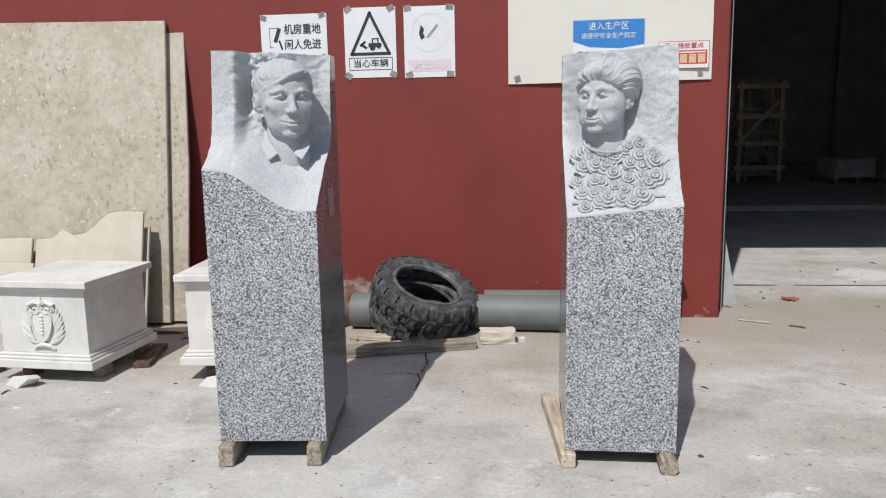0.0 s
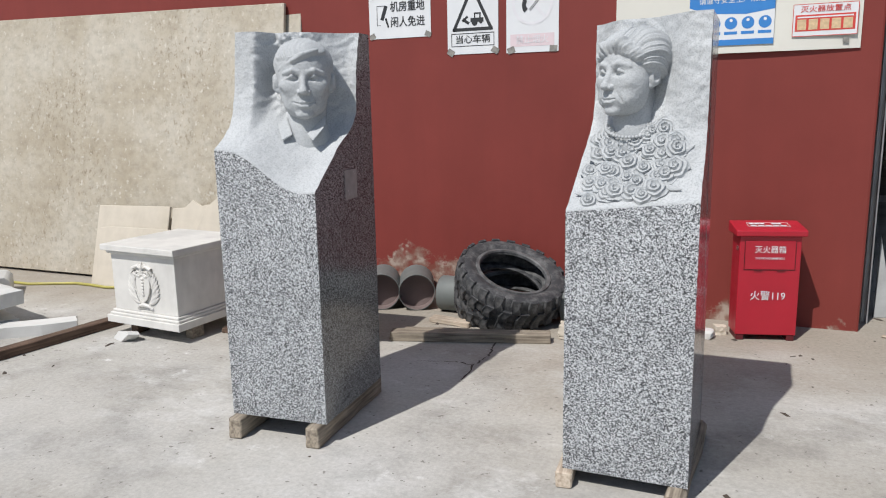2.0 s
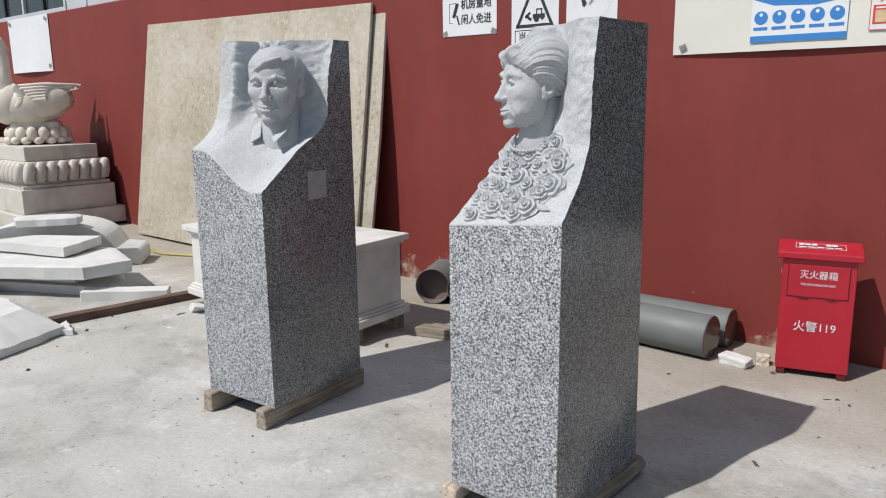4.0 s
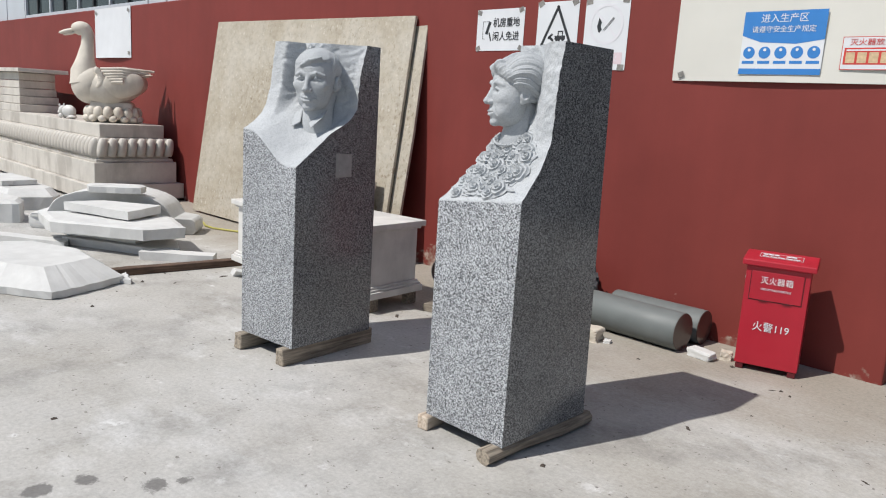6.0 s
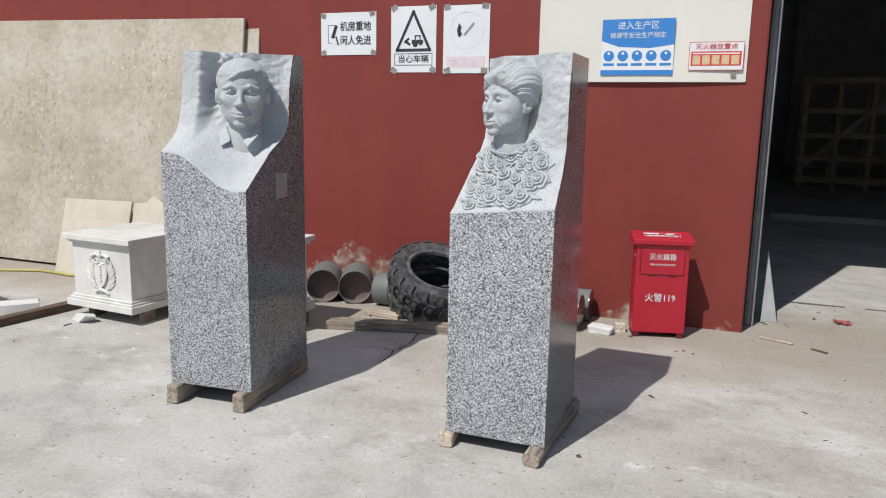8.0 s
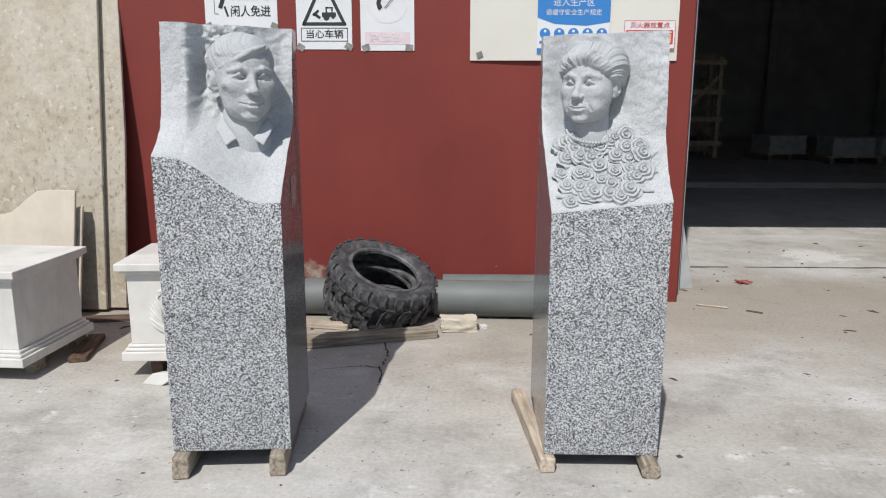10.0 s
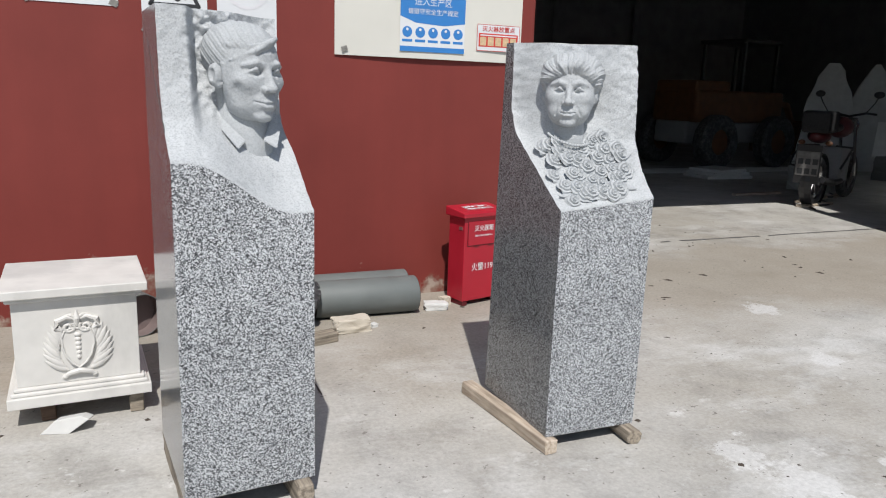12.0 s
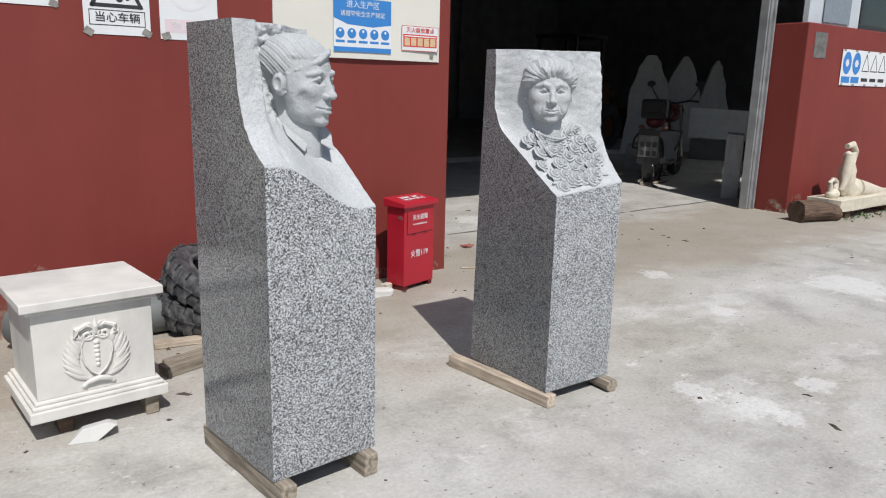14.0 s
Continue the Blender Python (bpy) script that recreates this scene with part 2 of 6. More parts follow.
M["yellow_print"] = simple("yellow_print", (0.62, 0.46, 0.28), 0.5, 0, 0.25, 60)
M["film"] = simple("greyish_plastic_film", (0.30, 0.305, 0.305), 0.2, 0, 0.15, 30)
def clear_glass():
    m = bpy.data.materials.new("clear_tinted_glass")
    m.use_nodes = True
    b = m.node_tree.nodes["Principled BSDF"]
    b.inputs["Base Color"].default_value = (0.72, 0.80, 0.82, 1)
    b.inputs["Roughness"].default_value = 0.02
    b.inputs["Transmission Weight"].default_value = 1.0
    b.inputs["IOR"].default_value = 1.45
    return m


M["clear_glass"] = clear_glass()
M["glass"] = simple("dark_window_glass", (0.035, 0.045, 0.05), 0.06, 0, 0.3, 3, 0)
M["black"] = simple("black_plastic", (0.02, 0.02, 0.022), 0.4)
M["dull_black"] = simple("dull_black_vinyl", (0.012, 0.012, 0.013), 0.85)
M["orange"] = simple("faded_orange_paint", (0.13, 0.052, 0.02), 0.6, 0, 0.3, 8)
M["rough_stone"] = simple("rough_grey_stone", (0.40, 0.41, 0.41), 0.9, 0, 0.25, 7, 0.4, 60)
M["pipe_inside"] = simple("pinkish_pipe_lining", (0.20, 0.155, 0.15), 0.6, 0, 0.2, 9)
M["hose"] = simple("yellow_hose", (0.40, 0.36, 0.09), 0.5)
M["leaf"] = simple("green_weed", (0.06, 0.11, 0.03), 0.6)
M["chrome"] = simple("worn_chrome", (0.5, 0.5, 0.5), 0.2, 0.9, 0.1)
M["red_plastic"] = simple("dark_red_plastic", (0.08, 0.010, 0.013), 0.45)
M["worn_paper"] = simple("worn_grey_paper", (0.15, 0.145, 0.14), 0.7, 0, 0.5, 14)
M["red_bit"] = simple("red_plastic_scrap", (0.32, 0.09, 0.08), 0.5)
M["twig"] = simple("dry_dark_litter", (0.07, 0.055, 0.045), 0.9)
M["damp"] = simple("damp_concrete", (0.16, 0.155, 0.15), 0.5, 0, 0.3, 12)
# pale colour that stands in for a strip of sunlight on the shed floor
M["stripe"] = simple("painted_sunlight_strip", (0.82, 0.82, 0.80), 0.8, 0, 0.2, 4)


# ---- making meshes ----
def mesh_of(bm, name, *mats, smooth=False):
    me = bpy.data.meshes.new(name)
    bmesh.ops.recalc_face_normals(bm, faces=bm.faces)
    bm.to_mesh(me)
    bm.free()
    for m in mats:
        me.materials.append(M[m])
    if smooth:
        me.shade_smooth()
        me.set_sharp_from_angle(angle=radians(38))
    return me


def part(name, bm, mat, parent, label="", smooth=False):
    """Links a bmesh as one mesh object under a thing or a part."""
    mats = mat if isinstance(mat, tuple) else (mat,)
    ob = new(name, mesh_of(bm, name, *mats, smooth=smooth))
    ob.parent = parent
    return tagged(ob, label)


def thing(name, m, label, category, group="", kind=""):
    ob = new(name)
    ob.empty_display_size = 0.1
    ob.matrix_world = m
    return tagged(ob, label, category, group, kind)


def solid(name, bm, mat, m, label, category, group="", kind="", smooth=False):
    """A thing that is one mesh."""
    mats = mat if isinstance(mat, tuple) else (mat,)
    ob = new(name, mesh_of(bm, name, *mats, smooth=smooth))
    ob.matrix_world = m
    return tagged(ob, label, category, group, kind)


def join(*bms):
    out = bmesh.new()
    for b in bms:
        me = bpy.data.meshes.new("scratch")
        b.to_mesh(me)
        b.free()
        out.from_mesh(me)
        bpy.data.meshes.remove(me)
    return out


def block(x0, x1, y0, y1, z0, z1, bevel=0.004, segments=2):
    bm = bmesh.new()
    bmesh.ops.create_cube(bm, size=1.0)
    for v in bm.verts:
        v.co = Vector(((x0 + x1) / 2 + v.co.x * (x1 - x0), (y0 + y1) / 2 + v.co.y * (y1 - y0), (z0 + z1) / 2 + v.co.z * (z1 - z0)))
    if bevel:
        bmesh.ops.bevel(bm, geom=list(bm.edges), offset=bevel, segments=segments, affect="EDGES", profile=0.5)
    return bm


def rough_block(x0, x1, y0, y1, z0, z1, amount=0.006, cuts=4, seed=0, bevel=0.004):
    """A block with worn, uneven edges."""
    bm = block(x0, x1, y0, y1, z0, z1, bevel, 1)
    bmesh.ops.subdivide_edges(bm, edges=list(bm.edges), cuts=cuts, use_grid_fill=True)
    for v in bm.verts:
        p = v.co * 14 + Vector((seed * 3.7, seed, 0))
        v.co += noise.noise_vector(p) * amount + noise.noise_vector(p * 3.1) * amount * 0.4
    return bm


def prism(outline, depth, bevel=0.0):
    """A flat outline in x and z, given depth along y (from 0 to depth)."""
    bm = bmesh.new()
    vs = [bm.verts.new((x, 0, z)) for x, z in outline]
    f = bm.faces.new(vs)
    r = bmesh.ops.extrude_face_region(bm, geom=[f])
    for v in r["geom"]:
        if isinstance(v, bmesh.types.BMVert):
            v.co.y += depth
    if bevel:
        bmesh.ops.bevel(bm, geom=list(bm.edges), offset=bevel, segments=1, affect="EDGES")
    return bm


def lathe(profile, n=32, axis="Z", closed=False):
    """Turns a profile of (radius, height) about an axis."""
    bm = bmesh.new()
    rings = []
    for r, h in profile:
        rings.append([bm.verts.new((r * math.cos(6.28318 * i / n), r * math.sin(6.28318 * i / n), h)) for i in range(n)])
    pairs = list(zip(rings, rings[1:])) + ([(rings[-1], rings[0])] if closed else [])
    for a, b in pairs:
        for i in range(n):
            bm.faces.new((a[i], a[(i + 1) % n], b[(i + 1) % n], b[i]))
    if not closed:
        bm.faces.new(rings[0])
        bm.faces.new(rings[-1])
    if axis == "X":
        bm.transform(Matrix.Rotation(radians(90), 4, "Y"))
    if axis == "Y":
        bm.transform(Matrix.Rotation(radians(-90), 4, "X"))
    return bm


def moved(bm, m):
    bm.transform(m)
    return bm


def ball(x, y, z, rx, ry, rz, seg=20, rot=None):
    bm = bmesh.new()
    bmesh.ops.create_uvsphere(bm, u_segments=seg, v_segments=seg * 2 // 3, radius=1.0)
    bm.transform(Matrix.Diagonal((rx, ry, rz, 1)))
    if rot is not None:
        bm.transform(rot)
    bm.transform(Matrix.Translation((x, y, z)))
    return bm


def tube(points, radii, n=10):
    """A round rod along points, of varying radius, with closed ends."""
    bm = bmesh.new()
    pts = [Vector(p) for p in points]
    if isinstance(radii, (int, float)):
        radii = [radii] * len(pts)
    rings, up = [], Vector((0.13, 0.31, 0.94)).normalized()
    for i, p in enumerate(pts):
        d = (pts[min(i + 1, len(pts) - 1)] - pts[max(i - 1, 0)]).normalized()
        a = d.cross(up)
        a = a.normalized() if a.length > 0.05 else d.orthogonal().normalized()
        b = d.cross(a)
        rings.append([bm.verts.new(p + radii[i] * (a * math.cos(6.28318 * k / n) + b * math.sin(6.28318 * k / n))) for k in range(n)])
    for r0, r1 in zip(rings, rings[1:]):
        for k in range(n):
            bm.faces.new((r0[k], r0[(k + 1) % n], r1[(k + 1) % n], r1[k]))
    bm.faces.new(rings[0])
    bm.faces.new(rings[-1])
    return bm


def smoothstep(a, b, x):
    t = min(1.0, max(0.0, (x - a) / (b - a)))
    return t * t * (3 - 2 * t)


def text_mesh(body, size, bold=0.0, depth=0.0006, wide=1.0):
    """Letters as a mesh in the x-z plane, facing -y, centred on the origin; size is the height of a character."""
    cu = bpy.data.curves.new("letters", "FONT")
    cu.body, cu.size, cu.align_x, cu.align_y = body, size, "CENTER", "CENTER"
    cu.offset, cu.extrude, cu.resolution_u = bold, depth, 3
    ob = new("letters", cu)
    dg = bpy.context.evaluated_depsgraph_get()
    me = bpy.data.meshes.new_from_object(ob.evaluated_get(dg))
    bpy.data.objects.remove(ob)
    bpy.data.curves.remove(cu)
    bm = bmesh.new()
    bm.from_mesh(me)
    bpy.data.meshes.remove(me)
    bm.transform(Matrix.Rotation(radians(90), 4, "X") @ Matrix.Diagonal((wide, 1, 1, 1)))
    return bm


def writing(body, size, x, y, z, mat, parent, name="lettering", bold=0.0, wide=1.0, label=""):
    return part(name, moved(text_mesh(body, size, bold, 0.0006, wide), Matrix.Translation((x, y, z))), mat, parent, label or f"lettering that reads {body}")


# ---- ground and shed ----
def build_ground():
    bm = bmesh.new()
    vs = [bm.verts.new(p) for p in ((-400, -400, 0), (400, -400, 0), (400, 400, 0), (-400, 400, 0))]
    bm.faces.new(vs)
    solid("ground", bm, "concrete", pose(0, 0, 0), "pale dusty concrete yard with sandy stains", "ground", kind="structure")


WALL = pose(1.0, 5.112, 0, 0, 0, 1.15)                   # the front of the red wall; x along it, y into it
OPEN_L, OPEN_R = 1.06, 5.86                              # the shed's opening, along the wall


def build_walls():
    # low red wall with a slightly sloping coping, then cladding with windows above
    left = join(block(-22.0, OPEN_L, 0.0, 0.20, -0.05, 2.24, 0.012))
    solid("wall_west", left, "red_wall", WALL, "red painted masonry wall with paint worn off low down", "wall", kind="structure")
    right = join(block(OPEN_R, 22.0, 0.0, 0.52, -0.05, 2.06, 0.012))
    solid("wall_east", right, "red_wall", WALL, "red painted masonry pier and wall beside the shed opening", "wall", kind="structure")

    def ribbed(x0, x1, z0, z1, y=0.07):
        bm = block(x0, x1, y, y + 0.06, z0, z1, 0)
        ribs = [block(x, x + 0.03, y - 0.012, y, z0 + 0.01, z1, 0.004, 1) for x in np.arange(x0 + 0.45, x1, 0.9)]
        return join(bm, *ribs)
    # window bands stand on the coping; cladding fills the rest
    solid("cladding_west", ribbed(-7.19, OPEN_L, 2.245, 4.78), "cladding", WALL, "pale grey sheet cladding above the red wall", "cladding", kind="structure")
    solid("cladding_west_high", ribbed(-22.0, -7.195, 3.3, 4.78), "cladding", WALL, "pale grey sheet cladding above the windows", "cladding", kind="structure")
    solid("cladding_far_west", ribbed(-22.0, -11.61, 2.245, 3.295), "cladding", WALL, "pale grey sheet cladding beside the windows", "cladding", kind="structure")
    solid("cladding_east", ribbed(OPEN_R + 0.09, 7.1, 2.066, 4.78), "cladding", WALL, "pale blue-grey sheet cladding with a darker panel", "cladding", kind="structure")
    solid("cladding_east_high", ribbed(7.105, 22.0, 3.2, 4.78), "cladding", WALL, "pale blue-grey sheet cladding above the window", "cladding", kind="structure")
    solid("cladding_panel", block(OPEN_R + 0.38, OPEN_R + 0.98, 0.050, 0.057, 2.09, 2.6, 0.001, 1), simple_key("panel_grey", (0.20, 0.24, 0.28)), WALL, "dark grey panel on the cladding", "panel", kind="structure")
    # windows
    w = thing("window_1", WALL @ pose(-11.6, 0.06, 2.245), "row of dark panes in pale blue metal frames", "window", kind="structure")
    part("window_frame", join(block(0, 4.4, 0, 0.07, 0, 0.05, 0.004), block(0, 4.4, 0, 0.07, 1.0, 1.05, 0.004)), "cladding", w)
    for i in range(9):
        x = i * 0.544
        part("window_bar", block(x, x + 0.045, 0, 0.07, 0.051, 0.999, 0.004), "black" if i % 2 else "cladding", w)
        if i < 8:
            part("pane", block(x + 0.047, x + 0.542, 0.03, 0.038, 0.052, 0.998, 0), "glass", w)
    # run lengthened out of view; clear panes without shadow let added sunlight into the shed
    w = thing("window_2", WALL @ pose(7.11, 0.06, 2.066), "clear panes in a dark metal frame, most added out of view", "window", kind="structure")
    part("window_frame", join(block(0, 7.4, 0, 0.07, 0, 0.05, 0.004), block(0, 7.4, 0, 0.07, 1.08, 1.13, 0.004), block(0, 0.045, 0, 0.07, 0.051, 1.079, 0.004),
                              *[block(1.48 + 1.475 * i, 1.52 + 1.475 * i, 0, 0.07, 0.051, 1.079, 0.004) for i in range(5)]), "black", w)
    for i in range(5):
        part("pane", block(0.047 + 1.475 * i, 1.478 + 1.475 * i, 0.03, 0.038, 0.052, 1.078, 0), "clear_glass", w).visible_shadow = False
    # the opening's steel posts, each a folded channel, and the lintel
    for name, x, y in (("door_post_west", OPEN_L + 0.012, 0.205), ("door_post_east", OPEN_R - 0.135, 0.40)):
        wide = 0.12 if name.endswith("east") else 0.055
        post = join(block(x, x + wide, y, y + 0.10, 0, 4.395, 0.006), block(x + 0.015, x + wide * 0.4, y - 0.02, y, 0, 4.395, 0.003), block(x + wide * 0.75, x + wide - 0.005, y - 0.03, y, 0, 4.395, 0.003))
        solid(name, post, "steel", WALL, "weathered galvanised steel door post", "post", kind="structure")
    solid("lintel", block(OPEN_L, OPEN_R, 0.07, 0.27, 3.85, 4.75, 0.01), "steel", WALL, "steel lintel over the shed opening", "lintel", kind="structure")
    # the shed behind
    solid("shed_wall_back", block(-8, 22, 19.6, 19.8, -0.02, 6.6, 0), "dark_metal", WALL, "dark sheet-metal back wall of the shed", "wall", kind="structure")
    solid("shed_wall_west", block(-8.2, -8.0, 0.3, 19.8, -0.02, 6.6, 0), "dark_metal", WALL, "dark sheet-metal side wall of the shed", "wall", kind="structure")
    solid("shed_wall_east", block(22.0, 22.2, 0.3, 19.8, -0.02, 6.6, 0), "dark_metal", WALL, "dark sheet-metal side wall of the shed", "wall", kind="structure")
    solid("shed_front_high", block(-22, 22.2, 0.14, 0.2, 4.76, 6.6, 0), "cladding", WALL, "pale sheet cladding over the shed opening", "cladding", kind="structure")
    solid("ceiling", block(-8.2, 22.2, 0.1, 19.8, 6.61, 6.75, 0), "dark_metal", WALL, "dark metal roof of the shed", "ceiling", kind="structure")
    for x in (2.5, 6.0, 9.5, 13.0, 16.5):
        col = join(block(x - 0.1, x + 0.1, 19.3, 19.32, 0, 6.6, 0), block(x - 0.01, x + 0.01, 19.32, 19.5, 0, 6.6, 0), block(x - 0.1, x + 0.1, 19.5, 19.52, 0, 6.6, 0))
        solid("shed_column", col, "dark_metal", WALL, "dark steel column against the shed's back wall", "column", "columns of the shed", "structure")
    joint = bmesh.new()
    rnd = random.Random(11)
    xs = np.arange(1.25, 12.0, 0.12)
    up = [joint.verts.new((x, 0.98 + rnd.uniform(0, 0.02), 0.003)) for x in xs]
    dn = [joint.verts.new((x, 0.97 - rnd.uniform(0, 0.02), 0.003)) for x in xs]
    for i in range(len(xs) - 1):
        if rnd.random() > 0.12:
            joint.faces.new((dn[i], dn[i + 1], up[i + 1], up[i]))
    solid("floor_joint", joint, "damp", WALL, "broken dark joint between the yard and the shed floor", "joint", kind="structure")
    # the sunlight strip is put in as a thin pale sheet, not lit
    solid("floor_light_strip", block(1.5, 13.0, 5.95, 6.62, 0.0, 0.004, 0), "stripe", WALL, "dim strip of sunlight painted across the shed floor", "floor marking", kind="structure")


def simple_key(key, colour, rough=0.5):
    M[key] = simple(key, colour, rough)
    return key


build_ground()
build_walls()


# ---- the two granite steles ----
def head_bm(scale, yaw, pitch, woman):
    """A generic carved head, blended from rounded forms and traced from its middle outwards; chin at -1, crown near 1.1 before scaling."""
    n, m = 264, 208
    th = np.linspace(0, 2 * np.pi, n, endpoint=False)
    ph = np.linspace(0.012, np.pi - 0.012, m)
    T, P = np.meshgrid(th, ph)
    D = np.stack([np.sin(P) * np.sin(T), -np.sin(P) * np.cos(T), np.cos(P)], -1)
    C = np.array([0.0, 0.05, -0.08])

    def blob(p, c, r):
        q = (p - np.array(c)) / np.array(r)
        k0 = np.linalg.norm(q, axis=1)
        k1 = np.linalg.norm(q / np.array(r), axis=1)
        return k0 * (k0 - 1) / np.maximum(k1, 1e-6)

    def rod(p, a, b, ra, rb):
        a, b = np.array(a), np.array(b)
        h = np.clip((p - a) @ (b - a) / ((b - a) @ (b - a)), 0, 1)
        return np.linalg.norm(p - a - h[:, None] * (b - a), axis=1) - (ra + (rb - ra) * h)

    def smin(a, b, k):
        h = np.clip(0.5 + 0.5 * (b - a) / k, 0, 1)
        return b + (a - b) * h - k * h * (1 - h)

    def smax(a, b, k):
        return -smin(-a, -b, k)

    def wave(p, f, o):
        return (np.sin(p[:, 0] * f + 2.1 * np.sin(p[:, 1] * f * 0.7 + o)) + np.sin(p[:, 1] * f * 1.1 + 1.7 * np.sin(p[:, 2] * f * 0.8 + o * 2)) + np.sin(p[:, 2] * f * 0.9 + 1.9 * np.sin(p[:, 0] * f * 0.6 - o))) / 3

    full = 1.19 if woman else 1.08

    def field(p):
        q = p * np.array([1, 1, 1])
        q[:, 0] = np.abs(p[:, 0])                        # the face is the same on both sides
        d = blob(q, (0, 0.14, 0.30), (0.655, 0.80, 0.66))
        d = smin(d, blob(q, (0, -0.20, -0.14), (0.55 * full, 0.50, 0.78)), 0.12)
        d = smin(d, blob(q, (0, -0.20, -0.60), (0.43 * full, 0.43, 0.35)), 0.12)
        d = smin(d, blob(q, (0, -0.56, -0.83), (0.20, 0.13, 0.12)), 0.12)
        d = smin(d, blob(q, (0.37, -0.45, -0.16), (0.18, 0.16, 0.15 * full)), 0.12)
        if woman:
            d = smin(d, blob(q, (0.30, -0.42, -0.52), (0.20, 0.18, 0.20)), 0.14)
        d = smin(d, blob(q, (0, -0.54, -0.54), (0.26, 0.19, 0.21)), 0.10)
        # sockets, then balls and lids
        d = smax(d, -blob(q, (0.265, -0.735, 0.045), (0.180, 0.215, 0.098)), 0.045)
        d = smax(d, -blob(q, (0.15, -0.72, 0.06), (0.05, 0.10, 0.07)), 0.05)
        d = smin(d, blob(q, (0.27, -0.490, 0.025), (0.135, 0.120, 0.115)), 0.012)
        up = smin(rod(q, (0.130, -0.580, 0.020), (0.255, -0.640, 0.106), 0.020, 0.034), rod(q, (0.255, -0.640, 0.106), (0.425, -0.535, 0.015), 0.034, 0.022), 0.02)
        d = smin(d, up, 0.018)
        low = smin(rod(q, (0.145, -0.570, -0.005), (0.27, -0.605, -0.056), 0.014, 0.018), rod(q, (0.27, -0.605, -0.056), (0.405, -0.530, 0.0), 0.018, 0.013), 0.02)
        d = smin(d, low, 0.02)
        d = smax(d, -blob(q, (0.255, -0.622, 0.028), (0.040, 0.030, 0.044)), 0.008)
        bag = smin(rod(q, (0.16, -0.60, -0.08), (0.29, -0.60, -0.125), 0.012, 0.012), rod(q, (0.29, -0.60, -0.125), (0.42, -0.52, -0.09), 0.012, 0.010), 0.02)
        d = smax(d, -bag, 0.05)
        z0 = 0.215 if woman else 0.18
        brow = smin(rod(q, (0.085, -0.640, z0), (0.25, -0.645, z0 + 0.045), 0.046, 0.056), rod(q, (0.25, -0.645, z0 + 0.045), (0.45, -0.50, z0 - 0.02), 0.056, 0.036), 0.03)
        d = smin(d, brow, 0.07 if woman else 0.05)
        d = smax(d, -rod(q, (0.045, -0.705, 0.16), (0.035, -0.70, 0.31), 0.012, 0.006), 0.035)
        # nose
        d = smin(d, rod(q, (0, -0.635, 0.15), (0, -0.80, -0.22), 0.060, 0.070), 0.06)
        d = smin(d, blob(q, (0, -0.815, -0.265), (0.095, 0.095, 0.082)), 0.05)
        d = smin(d, blob(q, (0.105, -0.715, -0.295), (0.062, 0.085, 0.058)), 0.035)
        d = smax(d, -blob(q, (0.055, -0.775, -0.345), (0.034, 0.045, 0.022)), 0.02)
        d = smax(d, -rod(q, (0, -0.775, -0.40), (0, -0.755, -0.48), 0.014, 0.018), 0.04)
        # mouth and the folds beside it
        lip = smin(rod(q, (0.0, -0.728, -0.535), (0.07, -0.730, -0.525), 0.026, 0.028), rod(q, (0.07, -0.730, -0.525), (0.215, -0.625, -0.540), 0.028, 0.010), 0.02)
        d = smin(d, lip, 0.03)
        d = smin(d, smin(rod(q, (0.0, -0.722, -0.632), (0.08, -0.708, -0.630), 0.040, 0.038), rod(q, (0.08, -0.708, -0.630), (0.19, -0.63, -0.565), 0.036, 0.010), 0.02), 0.03)
        d = smax(d, -smin(rod(q, (0, -0.775, -0.583), (0.09, -0.755, -0.577), 0.016, 0.016), rod(q, (0.09, -0.755, -0.577), (0.25, -0.615, -0.528), 0.016, 0.020), 0.01), 0.018)
        d = smax(d, -rod(q, (0, -0.745, -0.715), (0.10, -0.715, -0.71), 0.025, 0.015), 0.06)
        d = smax(d, -smin(rod(q, (0.165, -0.725, -0.29), (0.27, -0.665, -0.43), 0.018, 0.018), rod(q, (0.27, -0.665, -0.43), (0.325, -0.585, -0.62), 0.018, 0.010), 0.02), 0.055)
        if not woman:
            d = smax(d, -blob(q, (0.56, -0.46, -0.40), (0.05, 0.10, 0.15)), 0.16)
            d = smin(d, rod(q, (0.600, -0.11, 0.16), (0.565, -0.12, -0.17), 0.050, 0.030), 0.04)
            for k in range(3):
                d = smax(d, -rod(q, (0, -0.70 + 0.03 * k, 0.34 + 0.075 * k), (0.30, -0.63 + 0.03 * k, 0.355 + 0.075 * k), 0.005, 0.002), 0.02)
        # ears: a rim about a hollow, with a lobe
        ear = blob(q, (0.675, 0.06, -0.06), (0.095, 0.145, 0.225))
        ear = smin(ear, blob(q, (0.625, 0.0, -0.25), (0.055, 0.065, 0.075)), 0.04)
        ear = smax(ear, -blob(q, (0.785, 0.035, -0.05), (0.085, 0.085, 0.145)), 0.025)
        ear = smin(ear, rod(q, (0.66, -0.03, -0.10), (0.685, 0.06, 0.02), 0.022, 0.018), 0.02)
        d = smin(d, ear, 0.025)
        # hair
        x, y, z = p[:, 0], p[:, 1], p[:, 2]
        if woman:
            cap = blob(p, (0.02, 0.17, 0.40), (0.85, 0.86, 0.75))
            line = 0.50 - 0.34 * np.abs(x) ** 1.7 + 0.03 * np.sin(6 * x + 1)
            side = -0.30 + 0.42 * np.clip((0.22 - z) / 0.55, 0, 1)
            flow = 15 * np.arctan2(x, z - 0.05 + 0.25 * y) + 2.6 * np.sin(3.1 * y + 2.0 * x) + 1.3 * wave(p, 5.0, 0.4)
